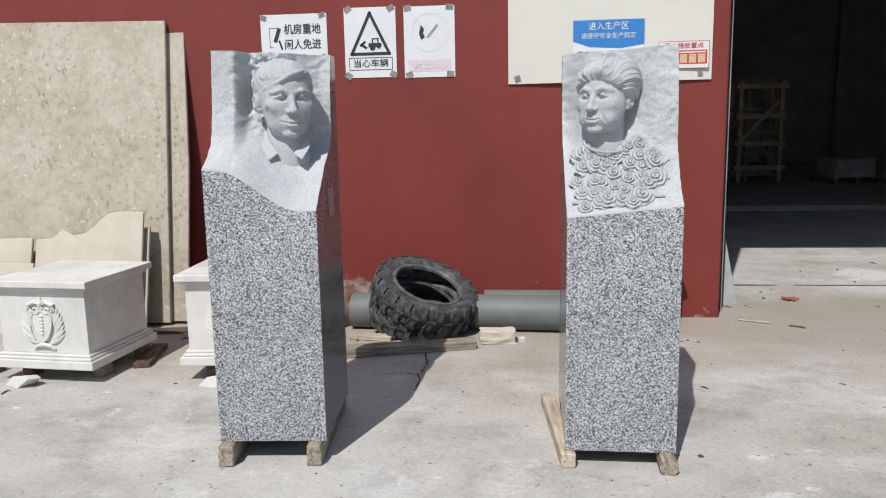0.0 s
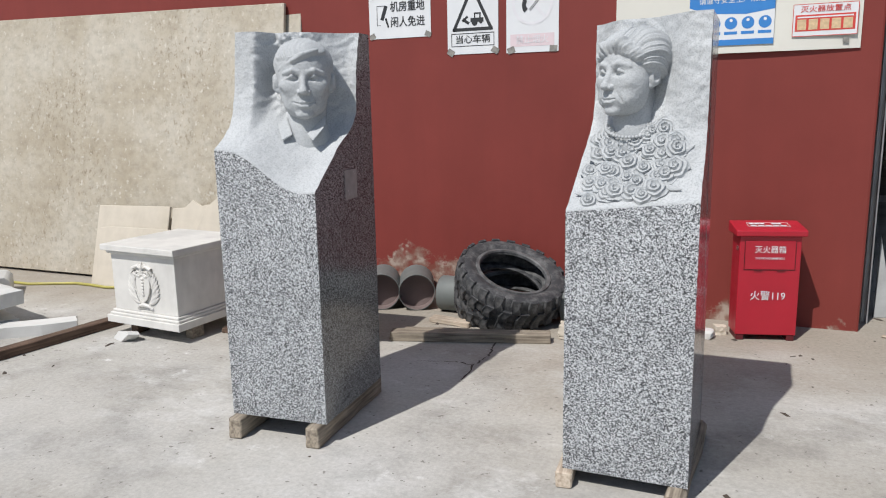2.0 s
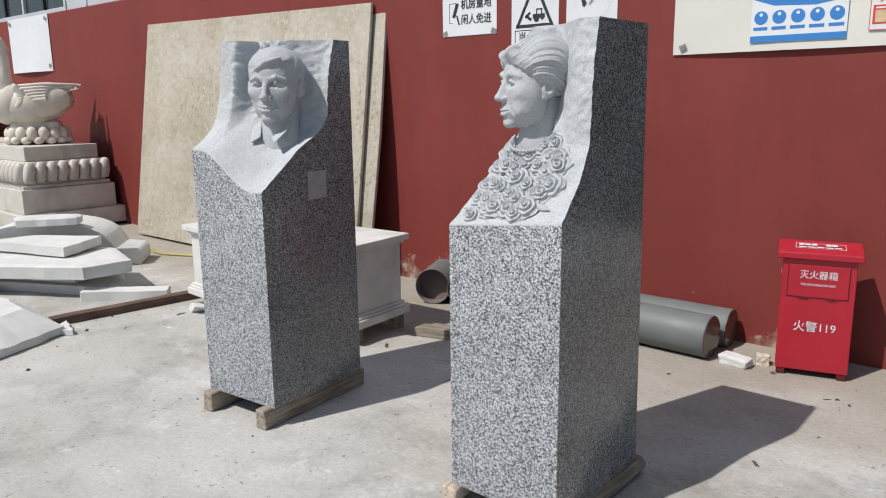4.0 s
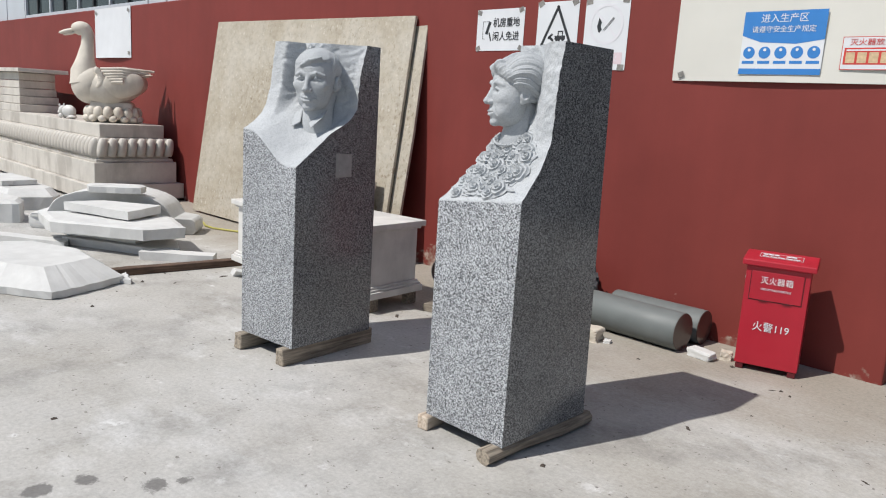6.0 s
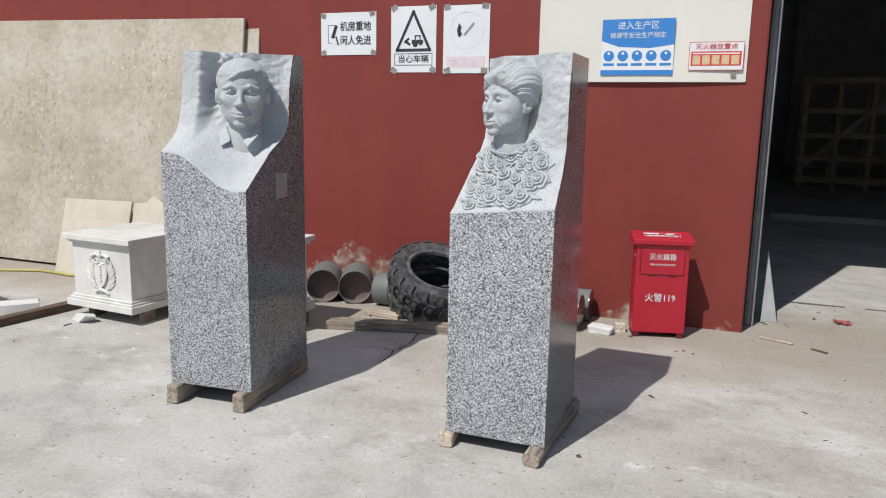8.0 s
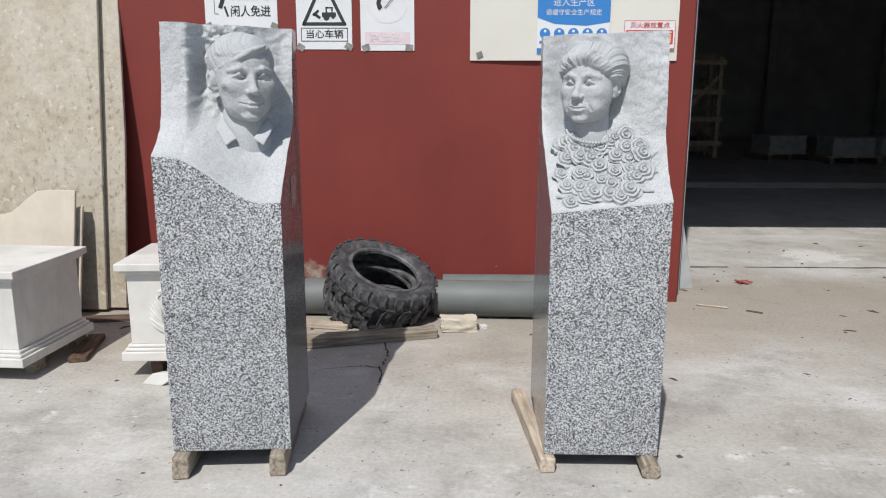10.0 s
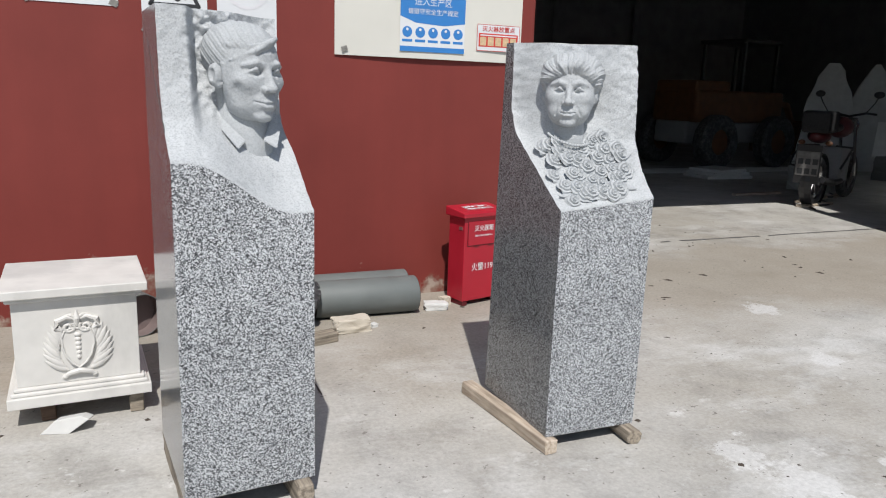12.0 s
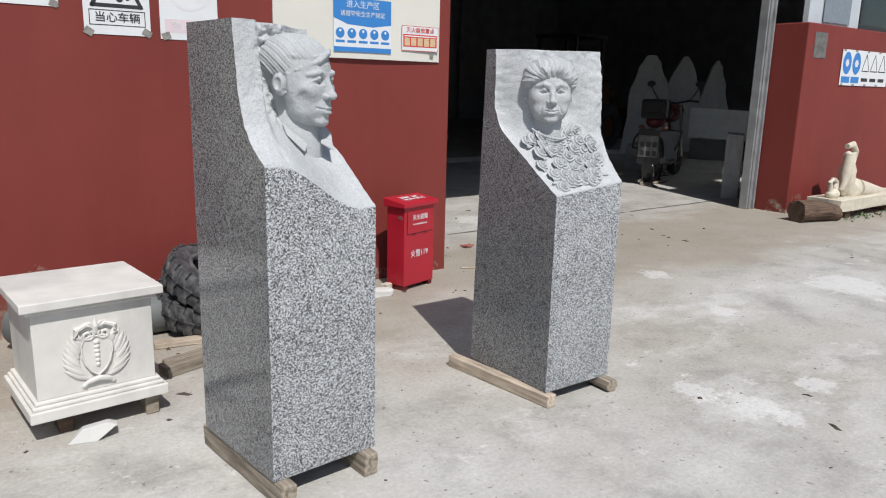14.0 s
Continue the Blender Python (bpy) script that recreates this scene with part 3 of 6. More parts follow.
            cap = cap + 0.016 * np.sin(flow) + 0.011 * np.sin(2.3 * flow + 0.6) + 0.006 * np.sin(5.1 * flow) + 0.045 * wave(p, 3.6, 1.0)
            below = -0.52
        else:
            cap = blob(p, (0.0, 0.17, 0.38), (0.695, 0.82, 0.665))
            line = 0.545 + 0.10 * np.sin(2.6 * x - 0.35) + 0.025 * np.sin(9 * x)
            side = -0.20 + 0.42 * np.clip((0.20 - z) / 0.16, 0, 1) - 0.06 * np.clip(z - 0.1, 0, 0.4)
            flow = 17 * (0.75 * z - 0.65 * y + 0.30 * x) + 3.0 * np.sin(2.2 * x + 0.6) + 1.4 * wave(p, 4.6, 0.2)
            cap = cap + 0.003 * np.sin(flow) + 0.005 * np.sin(2.1 * flow + 1) + 0.004 * np.sin(4.7 * flow) + 0.016 * wave(p, 4.0, 2.0)
            below = -0.22
        edge = np.minimum(line - z, side - y)
        edge = np.maximum(edge, below - z)
        hair = smax(cap, edge * 0.8, 0.09)
        d = smin(d, hair, 0.02)
        if not woman:
            # locks of the fringe, combed over from the parting
            for k in range(6):
                t = k / 5
                lock = smin(rod(p, (0.34 - 0.05 * k, -0.50 - 0.03 * k, 0.72 - 0.02 * k), (0.02 - 0.05 * k, -0.655 + 0.03 * t, 0.63 - 0.035 * k), 0.04, 0.040), rod(p, (0.02 - 0.05 * k, -0.655 + 0.03 * t, 0.63 - 0.035 * k), (-0.30 - 0.055 * k, -0.54 + 0.05 * k, 0.545 - 0.06 * k), 0.040, 0.020), 0.03)
                d = smin(d, lock, 0.030)
        else:
            # one soft roll lifted off the forehead, fuller on the parting's side
            roll = smin(rod(p, (-0.50, -0.42, 0.40), (-0.22, -0.56, 0.66), 0.10, 0.13), rod(p, (-0.22, -0.56, 0.66), (0.20, -0.56, 0.72), 0.13, 0.15), 0.10)
            roll = smin(roll, rod(p, (0.20, -0.56, 0.72), (0.56, -0.36, 0.46), 0.15, 0.13), 0.10)
            roll = roll + 0.014 * np.sin(flow * 1.15 + 0.8) + 0.008 * np.sin(2.6 * flow)
            d = smin(d, roll, 0.05)
        return d + 0.003 * wave(p, 37.0, 0.3) + 0.002 * wave(p, 83.0, 0.9)

    def trace(dirs, r, steps):
        for _ in range(steps):
            r = np.maximum(r - 0.7 * field(C + dirs * r[:, None]), 0.2)
        return r
    # a coarse pass first, then a fine one that starts just outside it
    coarse = trace(D[::4, ::4].reshape(-1, 3), np.full((m // 4) * (n // 4), 1.45), 36).reshape(m // 4, n // 4)
    wide = np.max([np.roll(np.roll(coarse, i, 0), j, 1) for i in (-1, 0, 1) for j in (-1, 0, 1)], axis=0) + 0.02
    D = D.reshape(-1, 3)
    r = trace(D, np.repeat(np.repeat(wide, 4, 0), 4, 1).reshape(-1), 12)
    V = C + D * r[:, None]
    idx = np.arange(n * m).reshape(m, n)
    a, b = idx[:-1], idx[1:]
    faces = np.stack([a, b, np.roll(b, -1, 1), np.roll(a, -1, 1)], -1).reshape(-1, 4).tolist()
    faces += [idx[0].tolist()[::-1], idx[-1].tolist()]
    me = bpy.data.meshes.new("scratch")
    me.from_pydata(V.tolist(), [], faces)
    bm = bmesh.new()
    bm.from_mesh(me)
    bpy.data.meshes.remove(me)
    bm.transform(Matrix.Rotation(radians(yaw), 4, "Z") @ Matrix.Rotation(radians(pitch), 4, "X") @ Matrix.Diagonal((scale, scale, scale * 0.95, 1)))
    return bm


def ease(h, *pts):
    """A curve through a few (height, depth) pairs, rounded at its corners."""
    xs, ys = [p[0] for p in pts], [p[1] for p in pts]
    return float(sum(np.interp(h + o, xs, ys) * k for o, k in ((-0.02, 0.2), (-0.01, 0.2), (0, 0.2), (0.01, 0.2), (0.02, 0.2))))


def cut_man(u, z):
    """How far the carved face of the man's stele lies behind its front plane."""
    h = max(0.0, z - (1.072 - 0.147 * smoothstep(0.10, 0.86, u)))
    if h == 0:
        return 0.0
    left = ease(h, (0.0, 0.0), (0.05, 0.07), (0.10, 0.115), (0.20, 0.15), (0.42, 0.178))
    mid = ease(h, (0.0, 0.0), (0.10, 0.125), (0.16, 0.20), (0.22, 0.245), (0.32, 0.262), (0.5, 0.27))
    right = ease(h, (0.0, 0.0), (0.155, 0.20), (0.215, 0.32), (0.275, 0.36), (0.42, 0.37), (0.56, 0.41))
    k = smoothstep(0.20, 0.30, u)
    r = smoothstep(0.45, 0.95, u)
    return (left * (1 - k) + (mid * (1 - r) + right * r) * k) * smoothstep(0, 0.02, h)


def cut_woman(u, z):
    h = max(0.0, z - (0.890 + 0.039 * u))
    if h == 0:
        return 0.0
    left = ease(h, (0.0, 0.0), (0.25, 0.36), (0.34, 0.40), (0.58, 0.405))
    mid = ease(h, (0.0, 0.0), (0.20, 0.20), (0.30, 0.26), (0.58, 0.29))
    right = ease(h, (0.0, 0.0), (0.11, 0.09), (0.20, 0.135), (0.38, 0.145), (0.54, 0.17))
    a, r = smoothstep(0.0, 0.28, u), smoothstep(0.45, 0.92, u)
    return ((left * (1 - a) + mid * a) * (1 - r) + right * r) * smoothstep(0, 0.02, h)


def stele_bm(width, depth, z0, z1, front, cut, rough, seed, taper=0.0):
    """The shaft: flat front below the carved edge, carved face above, polished sides."""
    bm = bmesh.new()
    nu, nv = 110, 140
    grid = []
    for i in range(nu + 1):
        u = i / nu
        lo = front(u)
        col = []
        for j in range(nv + 1):
            z = lo + (z1 - lo) * (j / nv)
            c = cut(u, z) if j else 0.0
            p = Vector((u * width, 0, z)) * 18 + Vector((seed, 0, 0))
            amt = rough(u, (z - lo) / (z1 - lo)) * smoothstep(0, 8, j)
            c += amt * (noise.noise(p) * 0.6 + noise.noise(p * 2.3) * 0.55 + abs(noise.noise(p * 0.6)) * 0.5 + noise.noise(p * 5.1) * 0.12) + 0.0016 * noise.noise(p * 9.0)
            dx = (0.004 * noise.noise(Vector((0, z * 22, seed + i))) * (1 if i == 0 else -1)) * (i in (0, nu)) * smoothstep(0, 6, j)
            col.append(bm.verts.new((u * width + (abs(dx) if i == 0 else -abs(dx)), max(0.0, min(c, depth - taper - 0.04)), z)))
        grid.append(col)
    for a, b in zip(grid, grid[1:]):
        for j in range(nv):
            bm.faces.new((a[j], b[j], b[j + 1], a[j + 1])).material_index = 2
    fb = [bm.verts.new((0, 0, z0)), bm.verts.new((width, 0, z0))]
    bb = [bm.verts.new((0, depth, z0)), bm.verts.new((width, depth, z0))]
    bt = [bm.verts.new((0, depth - taper, z1)), bm.verts.new((width, depth - taper, z1))]
    bm.faces.new([fb[0], fb[1]] + [c[0] for c in reversed(grid)]).material_index = 0
    bm.faces.new([bb[0], fb[0]] + grid[0] + [bt[0]]).material_index = 1
    bm.faces.new([fb[1], bb[1], bt[1]] + list(reversed(grid[-1]))).material_index = 1
    bm.faces.new([c[-1] for c in grid] + [bt[1], bt[0]]).material_index = 1
    bm.faces.new([bb[1], bb[0], bt[0], bt[1]]).material_index = 1
    bm.faces.new([fb[1], fb[0], bb[0], bb[1]]).material_index = 1
    return bm


def rose_bm(r):
    """A carved rose: petals coiled in a spiral round a raised heart."""
    bm = bmesh.new()
    rings, n = 18, 36
    rows = []
    for k in range(rings + 1):
        row = []
        for i in range(n):
            th = 2 * math.pi * i / n
            q = k / rings
            lobe = 1 + 0.06 * math.cos(5 * th + 5.0 * q) * q + 0.03 * math.cos(8 * th) * q
            s = (q * 3.4 + th / (2 * math.pi)) % 1.0
            h = 0.50 * (1 - q ** 2.4) + 0.36 * (s ** 2.4) * (1 - 0.3 * q) * min(1, 5 * q)
            row.append(bm.verts.new((q * r * lobe * math.cos(th) * 1.0, q * r * lobe * math.sin(th), r * h - r * 0.18)))
        rows.append(row)
    for a, b in zip(rows, rows[1:]):
        for i in range(n):
            bm.faces.new((a[i], a[(i + 1) % n], b[(i + 1) % n], b[i]))
    bmesh.ops.remove_doubles(bm, verts=list(bm.verts), dist=1e-6)
    return bm


def build_man():
    w, d, z0, z1 = 0.392, 0.50, 0.082, 1.493
    t = thing("portrait_stele", pose(-0.233, 2.900, 0, 0, 0, 5.3), "tall speckled grey granite stele with a man's head in relief", "stele", "pair of portrait steles")

    def front(u):
        return 1.072 - 0.147 * smoothstep(0.10, 0.86, u)

    def rough(u, v):
        return 0.005 + 0.024 * smoothstep(0.16, 0.26, u) * smoothstep(0.30, 0.5, v) * (1 - 0.75 * smoothstep(0.5, 0.75, u))
    part("shaft", stele_bm(w, d, z0, z1, front, cut_man, rough, 3), ("granite_front", "granite_side", "granite_carved"), t, "speckled front, polished sides, chiselled light top", smooth=True)
    # neck and shirt, then the head, in one plain mesh
    cx, cy, cz = 0.250, 0.226, 1.316
    head = moved(head_bm(0.153, 27, 2, False), Matrix.Translation((cx, cy, cz)))
    neck = tube([(cx - 0.015, cy + 0.05, cz - 0.02), (cx - 0.008, cy + 0.025, cz - 0.13), (cx, cy + 0.012, cz - 0.20), (cx, cy + 0.03, cz - 0.26), (cx, cy + 0.10, cz - 0.31)], [0.074, 0.072, 0.078, 0.098, 0.11], 32)
    collars = []
    for sg in (-1, 1):
        a4 = [Vector((sg * 0.074, -0.002, -0.130)), Vector((sg * 0.026, -0.072, -0.196)), Vector((sg * 0.058, -0.094, -0.218)), Vector((sg * 0.090, -0.045, -0.165))]
        out = Vector((sg * 0.5, -0.75, 0.45)).normalized() * 0.005
        c = bmesh.new()
        lo = [c.verts.new(v) for v in a4]
        hi = [c.verts.new(v + out) for v in a4]
        c.faces.new(lo)
        c.faces.new(hi)
        for k in range(4):
            c.faces.new((lo[k], lo[(k + 1) % 4], hi[(k + 1) % 4], hi[k]))
        bmesh.ops.bevel(c, geom=list(c.edges), offset=0.002, segments=2, affect="EDGES")
        c.transform(Matrix.Translation((cx, cy, cz)) @ Matrix.Rotation(radians(8), 4, "Z"))
        collars.append(c)
    part("portrait_relief", join(head, neck, *collars), "granite_smooth", t, "light grey carved head with combed hair and open collar", smooth=True)
    part("label_sheet", block(w + 0.0005, w + 0.0025, 0.235, 0.335, 0.875, 0.985, 0), "film", t, "square sheet of grey plastic film")
    # bearers under the stele
    for x, y, seed, mat, lab in ((0.030, 0.245, 1, "wood", "weathered split log under the granite stele"), (0.350, 0.25, 2, "wood", "sawn wooden bearer under the granite stele")):
        b = rough_block(-0.29, 0.29, -0.027, 0.027, 0.0, 0.080, 0.005, 5, seed)
        solid("bearer", b, mat, pose(-0.233, 2.900, 0, 0, 0, 5.3) @ pose(x, y, 0, 0, 0, 90), lab, "bearer", "wooden bearers")


def build_woman():
    w, d, z0, z1 = 0.386, 0.508, 0.055, 1.470
    t = thing("portrait_stele", pose(1.021, 2.984, 0, 0, 0, 0.6), "tall speckled grey granite stele with a woman's head and carved roses", "stele", "pair of portrait steles")

    def front(u):
        return 0.890 + 0.039 * u
    part("shaft", stele_bm(w, d, z0, z1, front, cut_woman, lambda u, v: 0.004 + 0.004 * smoothstep(0.35, 0.6, v), 8, 0.042), ("granite_front", "granite_side", "granite_carved"), t, "speckled front, polished sides, chiselled light top", smooth=True)
    cx, cy, cz = 0.146, 0.225, 1.294
    head = moved(head_bm(0.136, -35, 0, True), Matrix.Translation((cx, cy, cz)))
    neck = tube([(cx + 0.012, cy + 0.05, cz - 0.02), (cx + 0.010, cy + 0.022, cz - 0.12), (cx + 0.008, cy + 0.012, cz - 0.175), (cx + 0.008, cy + 0.04, cz - 0.23), (cx + 0.008, cy + 0.10, cz - 0.28)], [0.066, 0.062, 0.070, 0.092, 0.10], 32)
    pearls = [ball(cx + 0.008 + 0.082 * math.sin(a), cy + 0.008 - 0.079 * math.cos(a), cz - 0.152 - 0.036 * math.cos(a), 0.006, 0.006, 0.006, 8) for a in np.linspace(-1.6, 1.6, 26)]
    part("portrait_relief", join(head, neck, *pearls), "granite_smooth", t, "light grey carved head with swept hair and a bead necklace", smooth=True)
    rose = mesh_of(rose_bm(0.036), "rose", "granite_smooth", smooth=True)
    rnd = random.Random(4)
    # rows of roses laid over the slope, fewer towards its upper end
    for v, u0, u1, k in ((0.004, 0.14, 0.72, 6), (0.040, 0.10, 0.78, 7), (0.078, 0.09, 0.82, 7), (0.116, 0.09, 0.82, 7), (0.152, 0.09, 0.80, 7), (0.184, 0.12, 0.74, 6)):
        for i in range(k):
            u = u0 + (u1 - u0) * (i + 0.5) / k + rnd.uniform(-0.035, 0.035)
            z = front(u) + 0.03 + v + rnd.uniform(-0.012, 0.012)
            y = cut_woman(u, z)
            slope = (cut_woman(u, z + 0.03) - cut_woman(u, z - 0.03)) / 0.06
            nrm = Vector((rnd.uniform(-0.2, 0.2), -1.0, slope * 0.9)).normalized()
            q = nrm.to_track_quat("Z", "Y")
            s = rnd.uniform(0.82, 1.15)
            ob = new("rose", rose)
            ob.parent = t
            ob.matrix_local = Matrix.LocRotScale(Vector((u * w, y, z)) + nrm * rnd.uniform(0.002, 0.012), q @ Euler((0, 0, rnd.uniform(0, 6.28))).to_quaternion(), (s, s, s * rnd.uniform(0.75, 1.0)))
    # pointed leaves that stick out round the bunch
    leaf = ball(0, 0, 0, 0.010, 0.032, 0.005, 12)
    for v in leaf.verts:
        v.co.x *= 1 - 0.7 * abs(v.co.y / 0.032) ** 1.5
        v.co.z += 0.006 * (v.co.y / 0.032) ** 2
    leaf = mesh_of(leaf, "rose_leaf", "granite_smooth", smooth=True)
    for u, dz, turn in ((0.83, 0.06, -75), (0.85, 0.115, -60), (0.78, 0.015, -105), (0.12, 0.015, 100)):
        z = front(u) + 0.03 + dz
        slope = (cut_woman(u, z + 0.03) - cut_woman(u, z - 0.03)) / 0.06
        q = Vector((0, -1.0, slope * 0.9)).normalized().to_track_quat("Z", "Y")
        ob = new("rose_leaf", leaf)
        ob.parent = t
        ob.matrix_local = Matrix.LocRotScale(Vector((u * w, cut_woman(u, z) - 0.004, z)), q @ Euler((0, 0, radians(turn))).to_quaternion(), (1, 1, 1))
    b = rough_block(-0.31, 0.31, -0.026, 0.026, 0.0, 0.054, 0.003, 5, 5)
    solid("bearer", b, "wood_pale", pose(1.0, 3.262, 0, 0, 0, 96), "pale sawn wooden bearer under the granite stele", "bearer", "wooden bearers")
    b = tube([(-0.31, 0, 0.03), (-0.12, 0.004, 0.031), (0.1, -0.003, 0.03), (0.30, 0.002, 0.03)], [0.034, 0.031, 0.033, 0.029], 9)
    for v in b.verts:
        v.co += noise.noise_vector(v.co * 25) * 0.005
        v.co.z = min(max(v.co.z, 0.0), 0.055)
    solid("bearer", b, "wood", pose(1.385, 3.235, 0, 0, 0, 88), "rough stone-like wooden pole under the granite stele", "bearer", "wooden bearers", smooth=True)


build_man()
build_woman()


# ---- stones and boxes in front of the wall ----
def leaning(name, outline, thick, foot, top_y, mat, label, category, group="", seed=0):
    """A slab that stands at foot=(x, y, z) and leans back to the y top_y at its upper edge."""
    h = max(z for _, z in outline)
    a = math.degrees(math.atan2(top_y - foot[1], h))
    bm = prism(outline, thick, 0.003)
    return solid(name, bm, mat, pose(foot[0], foot[1], foot[2], -a, 0, 1.0), label, category, group)


leaning("travertine_slab", [(0, 0), (3.02, 0.0), (3.0, 1.91), (0.02, 1.97)], 0.025, (-4.40, 4.70, 0.02), 4.99, "travertine", "large beige pitted travertine slab leaning on the wall", "stone slab", "leaning slabs")
leaning("travertine_slab", [(0, 0), (3.02, 0.0), (3.03, 1.0), (3.0, 1.90), (0.02, 1.93)], 0.025, (-4.30, 4.742, 0.02), 5.03, "travertine", "large beige travertine slab behind another slab", "stone slab", "leaning slabs")
leaning("cream_slab", [(0, 0), (0.62, 0), (0.62, 0.44), (0.10, 0.44), (0, 0.43)], 0.02, (-2.80, 4.50, 0.0), 4.62, "cream_slab", "cream stone offcut leaning on the travertine slab", "stone offcut", "cream offcuts")
leaning("cream_slab", [(0, 0), (0.66, 0), (0.66, 0.59), (0.0, 0.58)], 0.02, (-2.90, 4.56, 0.0), 4.72, "cream_slab", "cream rectangular stone offcut leaning behind another", "stone offcut", "cream offcuts")
leaning("cream_slab", [(0.80, 0), (0.80, 0.66), (0.52, 0.56), (0.40, 0.62), (0.30, 0.60), (0.22, 0.64), (0.16, 0.585), (0.05, 0.575), (0.05, 0.0)], 0.02, (-2.26, 4.58, 0.0), 4.74, "cream_slab", "broken cream stone offcut with a jagged top", "stone offcut", "cream offcuts")
leaning("cream_slab", [(0, 0), (0.52, 0), (0.52, 0.75), (0.38, 0.755), (0.30, 0.745), (0.24, 0.70), (0.20, 0.66), (0.12, 0.60), (0.0, 0.34)], 0.02, (-2.00, 4.545, 0.0), 4.72, "cream_slab", "cream stone offcut with a slanting broken edge", "stone offcut", "cream offcuts")


def laurel(parent, cx, y, cz, s):
    """A pointed shield with volutes above it, between two sprays of leaves, in relief on the box's front."""
    side = [(0.0, 0.46), (0.14, 0.47), (0.30, 0.40), (0.36, 0.22), (0.35, 0.0), (0.29, -0.22), (0.17, -0.42), (0.0, -0.56)]
    out = side + [(-x, z) for x, z in reversed(side[1:-1])]
    shield = prism([(x * s, z * s) for x, z in out], 0.012, 0.003)
    rim = tube([(x * s, -0.001, z * s) for x, z in out + out[:1]], 0.028 * s, 7)
    m = Matrix.Translation((cx, y, cz))
    part("shield", moved(join(shield, rim), m @ Matrix.Translation((0, -0.009, 0))), "marble", parent, "carved pointed shield with a raised rim", smooth=True)
    beads = [ball(0, -0.010, (0.30 - 0.115 * k) * s, (0.085 - 0.006 * k) * s, 0.007, 0.062 * s, 10) for k in range(6)]
    part("bead_row", moved(join(*beads), m), "marble", parent, "row of carved beads down the shield", smooth=True)
    scrolls = []
    for sg in (-1, 1):
        coil = [(sg * (0.19 + (0.15 - 0.0062 * k) * math.cos(0.42 * k + 2.4)) * s, -0.008, (0.50 + (0.14 - 0.0058 * k) * math.sin(0.42 * k + 2.4)) * s) for k in range(22)]
        scrolls.append(tube(coil, [0.05 * s * (1 - 0.022 * k) for k in range(22)], 7))
        scrolls.append(tube([(sg * 0.34 * s, -0.006, 0.42 * s), (sg * 0.46 * s, -0.008, 0.50 * s), (sg * 0.44 * s, -0.006, 0.66 * s), (sg * 0.22 * s, -0.006, 0.76 * s), (sg * 0.06 * s, -0.006, 0.70 * s)], [0.05 * s, 0.07 * s, 0.08 * s, 0.06 * s, 0.04 * s], 8))
    scrolls.append(tube([(0, -0.006, 0.52 * s), (0, -0.010, 0.72 * s), (0, -0.006, 0.92 * s)], [0.05 * s, 0.085 * s, 0.012 * s], 9))
    for sg in (-1, 1):
        scrolls.append(tube([(0, -0.006, 0.70 * s), (sg * 0.12 * s, -0.008, 0.80 * s), (sg * 0.25 * s, -0.004, 0.82 * s)], [0.04 * s, 0.045 * s, 0.012 * s], 7))
    part("crest", moved(join(*scrolls), m), "marble", parent, "carved volutes with a small finial", smooth=True)
    foot = [tube([(-0.38 * s, 0, -0.82 * s), (-0.26 * s, -0.008, -0.70 * s), (0, -0.010, -0.63 * s), (0.26 * s, -0.008, -0.70 * s), (0.38 * s, 0, -0.82 * s)], [0.04 * s, 0.06 * s, 0.075 * s, 0.06 * s, 0.04 * s], 8)]
    foot += [ball(sg * 0.33 * s, -0.003, -0.78 * s, 0.07 * s, 0.009, 0.06 * s, 10) for sg in (-1, 1)]
    part("wreath_foot", moved(join(*foot), m), "marble", parent, smooth=True)
    for sg in (-1, 1):
        for k in range(8):
            q = k / 7
            a0 = Vector((0.20 + 0.24 * math.sin(2.3 * q + 0.2), 0, -0.62 + 0.80 * q))
            d = Vector((0.74 - 0.56 * q, 0, 0.36 + 0.60 * q)).normalized()
            L = 0.52 - 0.10 * q
            pts = [a0 + d * (L * f) + Vector((0.05, 0, 0.09)) * f * f for f in (0, 0.25, 0.5, 0.75, 1.0)]
            leaf = tube([(sg * p.x * s, -0.004 - 0.003 * (k % 2), p.z * s) for p in pts], [0.030 * s, 0.075 * s, 0.085 * s, 0.06 * s, 0.008 * s], 9)
            for v in leaf.verts:
                v.co.y = -0.004 + (v.co.y + 0.005) * 0.6
            part("laurel_leaf", moved(leaf, m), "marble", parent, smooth=True)


def marble_box(m, w, d, h, label, base=0.085):
    """A lidded marble box with a moulded base, its origin at the front left corner of the base."""
    t = thing("marble_box", m, label, "stone box", "carved marble boxes")
    z = base
    part("base", join(block(0, w, 0, d, z, z + 0.042, 0.004), block(0.012, w - 0.012, 0.012, d - 0.012, z + 0.0421, z + 0.057, 0.005), block(0.022, w - 0.022, 0.022, d - 0.022, z + 0.0571, z + 0.072, 0.005)), "marble", t, "moulded stepped base")
    part("body", block(0.036, w - 0.036, 0.036, d - 0.036, z + 0.0722, h - 0.052, 0.003), "marble", t)
    part("lid", join(block(0.018, w - 0.018, 0.018, d - 0.018, h - 0.0518, h - 0.034, 0.006), block(-0.002, w + 0.002, -0.002, d + 0.002, h - 0.0338, h, 0.004)), "marble", t, "flat lid with a moulded rim")
    laurel(t, w * 0.5, 0.036, z + 0.215, 0.152)
    return t


